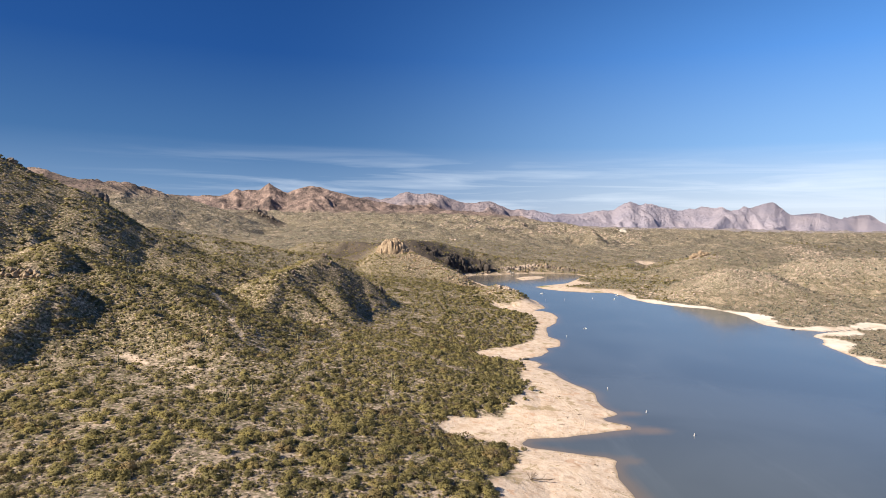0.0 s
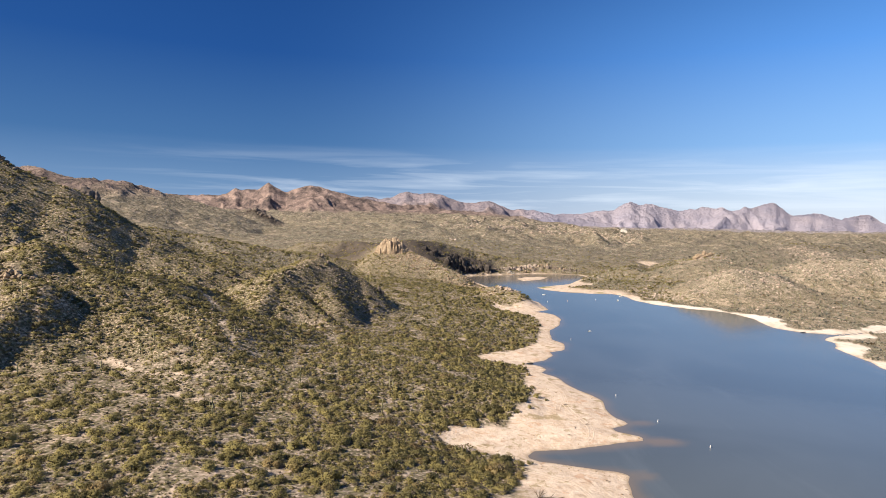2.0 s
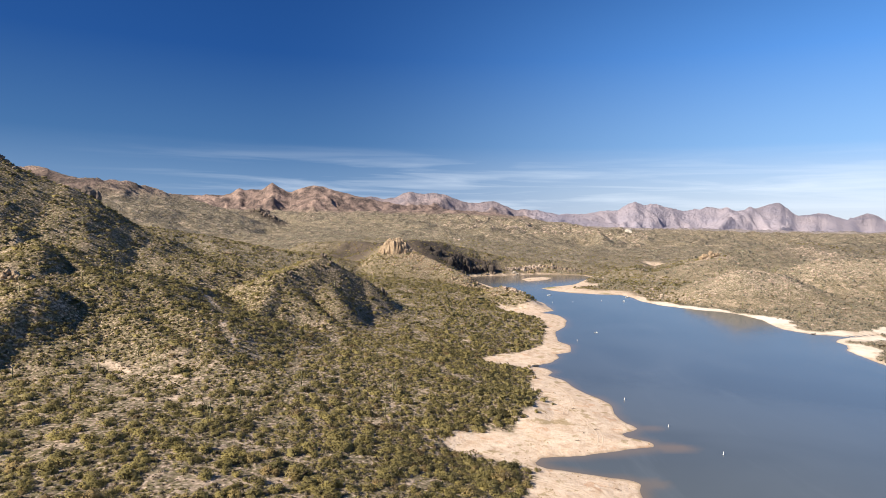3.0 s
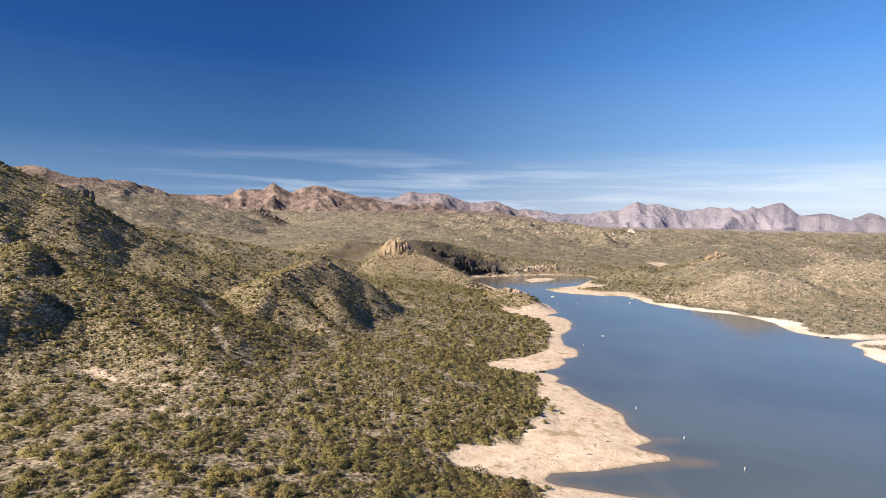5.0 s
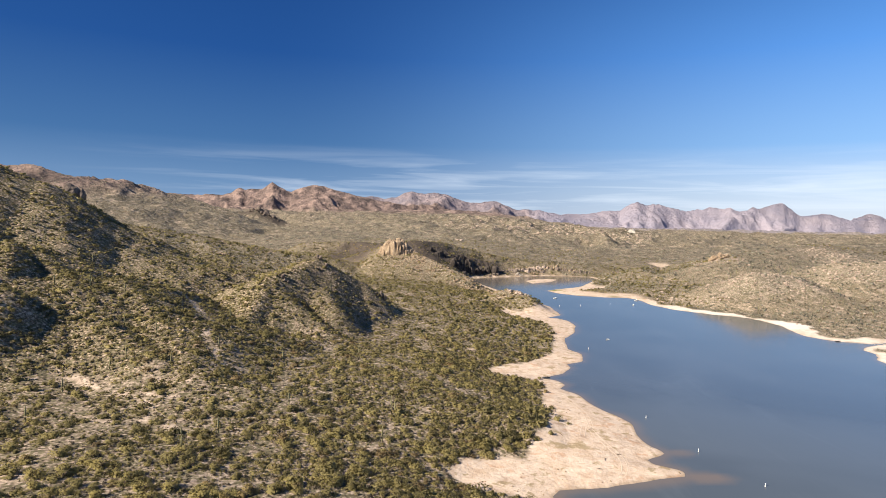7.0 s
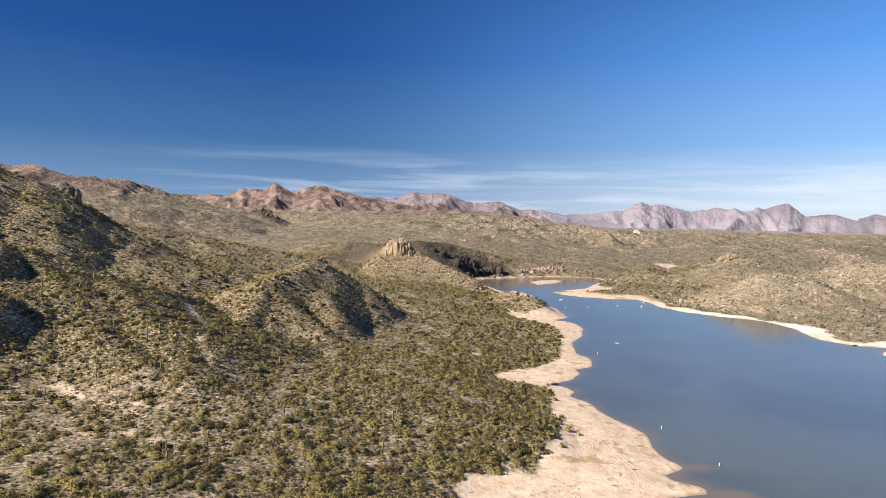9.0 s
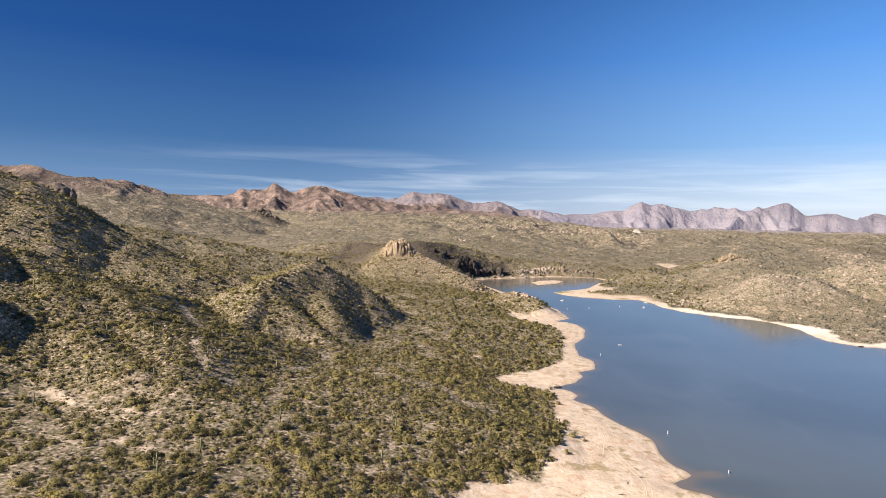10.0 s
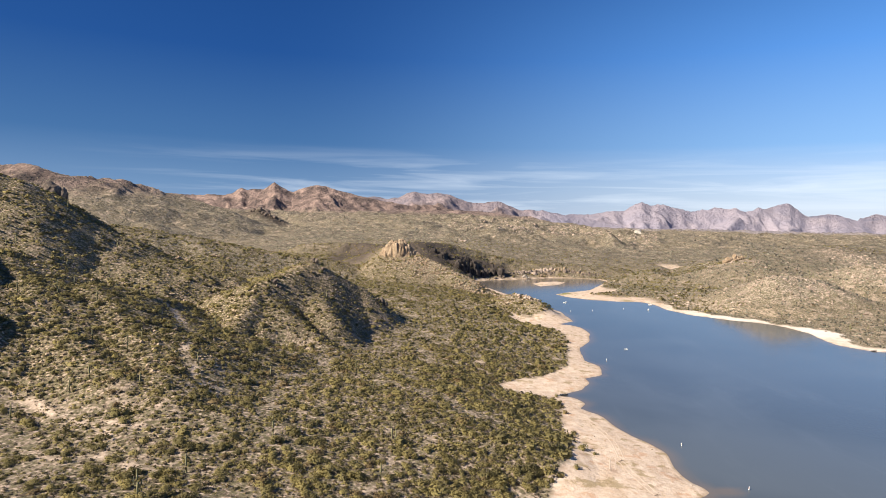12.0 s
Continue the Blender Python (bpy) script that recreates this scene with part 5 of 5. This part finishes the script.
def hull(length, beam, depth, stations=9):
    """An open boat's shell with thickness."""
    bm = bmesh.new()
    rows = []
    for k in range(stations):
        t = k / (stations - 1)
        w = 0.5 * beam * (1 - max(0, (t - 0.45) / 0.55) ** 2.2)
        x = (t - 0.5) * length
        keel = -0.25 * depth + 0.35 * depth * max(0, t - 0.7) / 0.3
        top = 0.75 * depth + 0.25 * depth * t * t
        w = max(w, 0.02)
        rows.append([bm.verts.new(c) for c in ((x, -w, top), (x, -0.86 * w, keel + 0.25 * depth), (x, 0, keel), (x, 0.86 * w, keel + 0.25 * depth), (x, w, top),
                                                (x, 0.88 * w, top), (x, 0.74 * w, keel + 0.32 * depth), (x, 0, keel + 0.1 * depth), (x, -0.74 * w, keel + 0.32 * depth), (x, -0.88 * w, top))])
    for a, b in zip(rows, rows[1:]):
        for i in range(10):
            bm.faces.new((a[i], b[i], b[(i + 1) % 10], a[(i + 1) % 10]))
    bm.faces.new(rows[0][:5] + rows[0][5:])
    bm.faces.new((rows[-1])[::-1])
    return bm


def box(x, y, z, sx, sy, sz, bevel=0.02):
    bm = bmesh.new()
    bmesh.ops.create_cube(bm, size=1.0, matrix=Matrix.Translation((x, y, z)) @ Matrix.Diagonal((sx, sy, sz, 1)))
    bmesh.ops.bevel(bm, geom=bm.edges[:], offset=bevel, segments=2, affect="EDGES")
    return bm


def small_boat(name, x, y, z, turn, length, beam, mat, label, motor=True, group=""):
    e = thing(name, x, y, z, label, "boat", group, turn)
    part("hull", mesh_of(hull(length, beam, 0.32 * beam + 0.15), "hull", mat, True), e)
    for t in (-0.28, 0.05):
        part("bench", mesh_of(box(t * length, 0, 0.24, 0.3, 0.8 * beam, 0.05), "bench", STEEL), e)
    if motor:
        part("outboard_motor", mesh_of(join(box(-0.52 * length, 0, 0.55, 0.3, 0.26, 0.4, 0.06), box(-0.52 * length, 0, 0.1, 0.1, 0.1, 0.7)), "outboard_motor", DARK_PAINT), e, "dark outboard motor")
        part("console", mesh_of(join(box(0.02 * length, 0, 0.6, 0.5, 0.6, 0.5, 0.05), box(0.06 * length, 0, 0.95, 0.06, 0.6, 0.3)), "console", mat), e)
    return e


def jet_ski(x, y, turn):
    e = thing("jet_ski", x, y, 0, "white jet ski lying still on the open lake", "jet ski", "jet skis", turn)
    e.scale = (0.8, 0.8, 0.8)
    part("hull", mesh_of(hull(2.5, 0.95, 0.45), "hull", WHITE_PAINT, True), e)
    part("cowl", mesh_of(box(0.4, 0, 0.5, 1.0, 0.5, 0.38, 0.1), "cowl", WHITE_PAINT, True), e)
    part("saddle", mesh_of(box(-0.5, 0, 0.54, 1.0, 0.34, 0.26, 0.08), "saddle", DARK_PAINT, True), e, "black padded saddle")
    part("handlebar", mesh_of(tube([(0.1, -0.34, 0.84), (0.2, -0.1, 0.8), (0.2, 0.1, 0.8), (0.1, 0.34, 0.84)], [0.025] * 4, 6), "handlebar", DARK_PAINT), e)


def build_boats():
    jet_ski(123.6, 440.6, 75)
    jet_ski(125.1, 441.8, 100)
    small_boat("motor_boat", 136.2, 659, 0, 8, 4.0, 1.6, WHITE_PAINT, "white open motor boat afloat in the narrows")
    small_boat("motor_boat", 203, 617, 0, 60, 3.8, 1.5, WHITE_PAINT, "white motor boat with dark motor near the east shore")
    small_boat("motor_boat", 218, 652, 0.05, 20, 4.0, 1.6, WHITE_PAINT, "white motor boat lying at the sandy point")
    small_boat("rowing_boat", 286, 446.4, 0, 5, 3.8, 1.5, DARK_PAINT, "dark rowing boat afloat by the east beach", False)
    small_boat("rowing_boat", 62.5, 338.5, 0.05, 5, 3.6, 1.5, DARK_PAINT, "dark rowing boat drawn up in the small cove", False)


# ---- brush over the slopes ----
def build_brush():
    rng = np.random.default_rng(7)
    # name, nearest and farthest distance, spacing, leaves, leaf size, solid clumps, sizes, extra cover, light from the slope
    kinds = (("near_brush", 120, 250, 2.9, 225, 0.085, 3, (1.1, 1.6, 2.2, 3.0), 0.04, 0.0),
             ("near_scrub", 120, 250, 1.25, 22, 0.26, 0, (0.4, 0.6, 0.8, 1.1), 0.2, 0.0),
             ("lower_brush", 250, 400, 2.8, 70, 0.15, 2, (1.0, 1.45, 2.0, 2.8), 0.08, 0.05),
             ("lower_scrub", 250, 400, 1.4, 11, 0.36, 0, (0.45, 0.65, 0.85, 1.15), 0.2, 0.1),
             ("hillside_brush", 400, 720, 1.95, 10, 0.44, 0, (0.5, 0.8, 1.2, 2.1), 0.05, 0.2),
             ("middle_brush", 720, 1050, 3.2, 8, 0.52, 0, (0.9, 1.3, 1.8, 2.6), 0.05, 0.5),
             ("far_brush", 1050, 1900, 6.4, 5, 0.65, 0, (1.0, 1.4, 1.9, 2.6), -0.05, 0.65),
             ("farthest_brush", 1900, 3000, 12.0, 4, 0.75, 0, (1.5, 2.1, 2.8, 3.8), -0.2, 0.75))
    for name, near, far, step, leaves, leaf, core, size_of, extra, lie in kinds:
        x, y = scatter(rng, -0.70 * far, 0.70 * far, 20, far, step)
        keep = in_valley(x, y, near, far)
        x, y = x[keep], y[keep]
        scrub = "scrub" in name
        keep = rng.random(len(x)) < np.where((c := brush_cover(x, y)) > 0, c + extra, 0)
        x, y = x[keep], y[keep]
        size = rng.choice(size_of, len(x), p=[0.36, 0.32, 0.22, 0.10]) * rng.uniform(0.8, 1.25, len(x))
        size *= 1 + 0.3 * smooth(110, 20, shore_distance(x, y)) * (x < 120) * (y < 600)
        if name == "near_brush":
            own = (size > 1.75) & (y > 150) & (y < 250) & (x > -130)
            own &= np.cumsum(own) <= 290
            build_single_shrubs(list(zip(x[own], y[own], size[own])))
            x, y, size = x[~own], y[~own], size[~own]
        tone = np.clip(0.48 + 0.3 * rng.normal(0, 1, len(x)) + 0.3 * fbm(x, y, 45, 3, 301), 0, 1)
        temps = [shrub_template(50 + k, leaves, leaf, core) for k in range(8)]
        low = (surface(x, y) < 9 + 4 * fbm(x, y, 50, 3, 302)) & (y > 600)
        green = (low & (x > 120)) | ((x > -120) & (x < 430) & (y > 840) & (y < 1330 + 120 * fbm(x, y, 160, 3, 303)))
        # east bank and far brush take the leaves paled for haze
        muted = (((x > 200) & (y < 1000)) | (y > 1050)) & ~(green & (rng.random(len(x)) < 0.55))
        if scrub:
            muted = muted | (rng.random(len(x)) < 0.55)
        tone = np.clip(tone - 0.22 * smooth(24, 45, surface(x, y)) * (y < 720), 0, 1)
        bank = smooth(130, 20, shore_distance(x, y)) * (y < 640)
        tone = np.where(tone > 0.85, tone, np.minimum(tone + 0.25 * bank, 0.85))
        if (~muted).any():
            me = brush_mesh(name, rng, x[~muted], y[~muted], size[~muted], temps, tone[~muted], LEAF, lie)
            tagged(new(name, me), "olive-green desert brush covering the stony slopes", "brush", kind="stuff")
        if muted.any():
            label = "low grey dry scrub between the green bushes" if scrub else "grey-green brush over the distant slopes, colour paled as by haze"
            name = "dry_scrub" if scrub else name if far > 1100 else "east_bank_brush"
            me = brush_mesh(name, rng, x[muted], y[muted], size[muted] * (0.85 if far < 1100 else 1), temps, tone[muted], GREY_LEAF if scrub else HAZED_LEAF, lie)
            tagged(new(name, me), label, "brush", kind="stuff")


build_rocks()
build_saguaros()
build_buoys()
build_boats()
beach_bushes()
tyre_tracks()
build_brush()
loose_rocks()
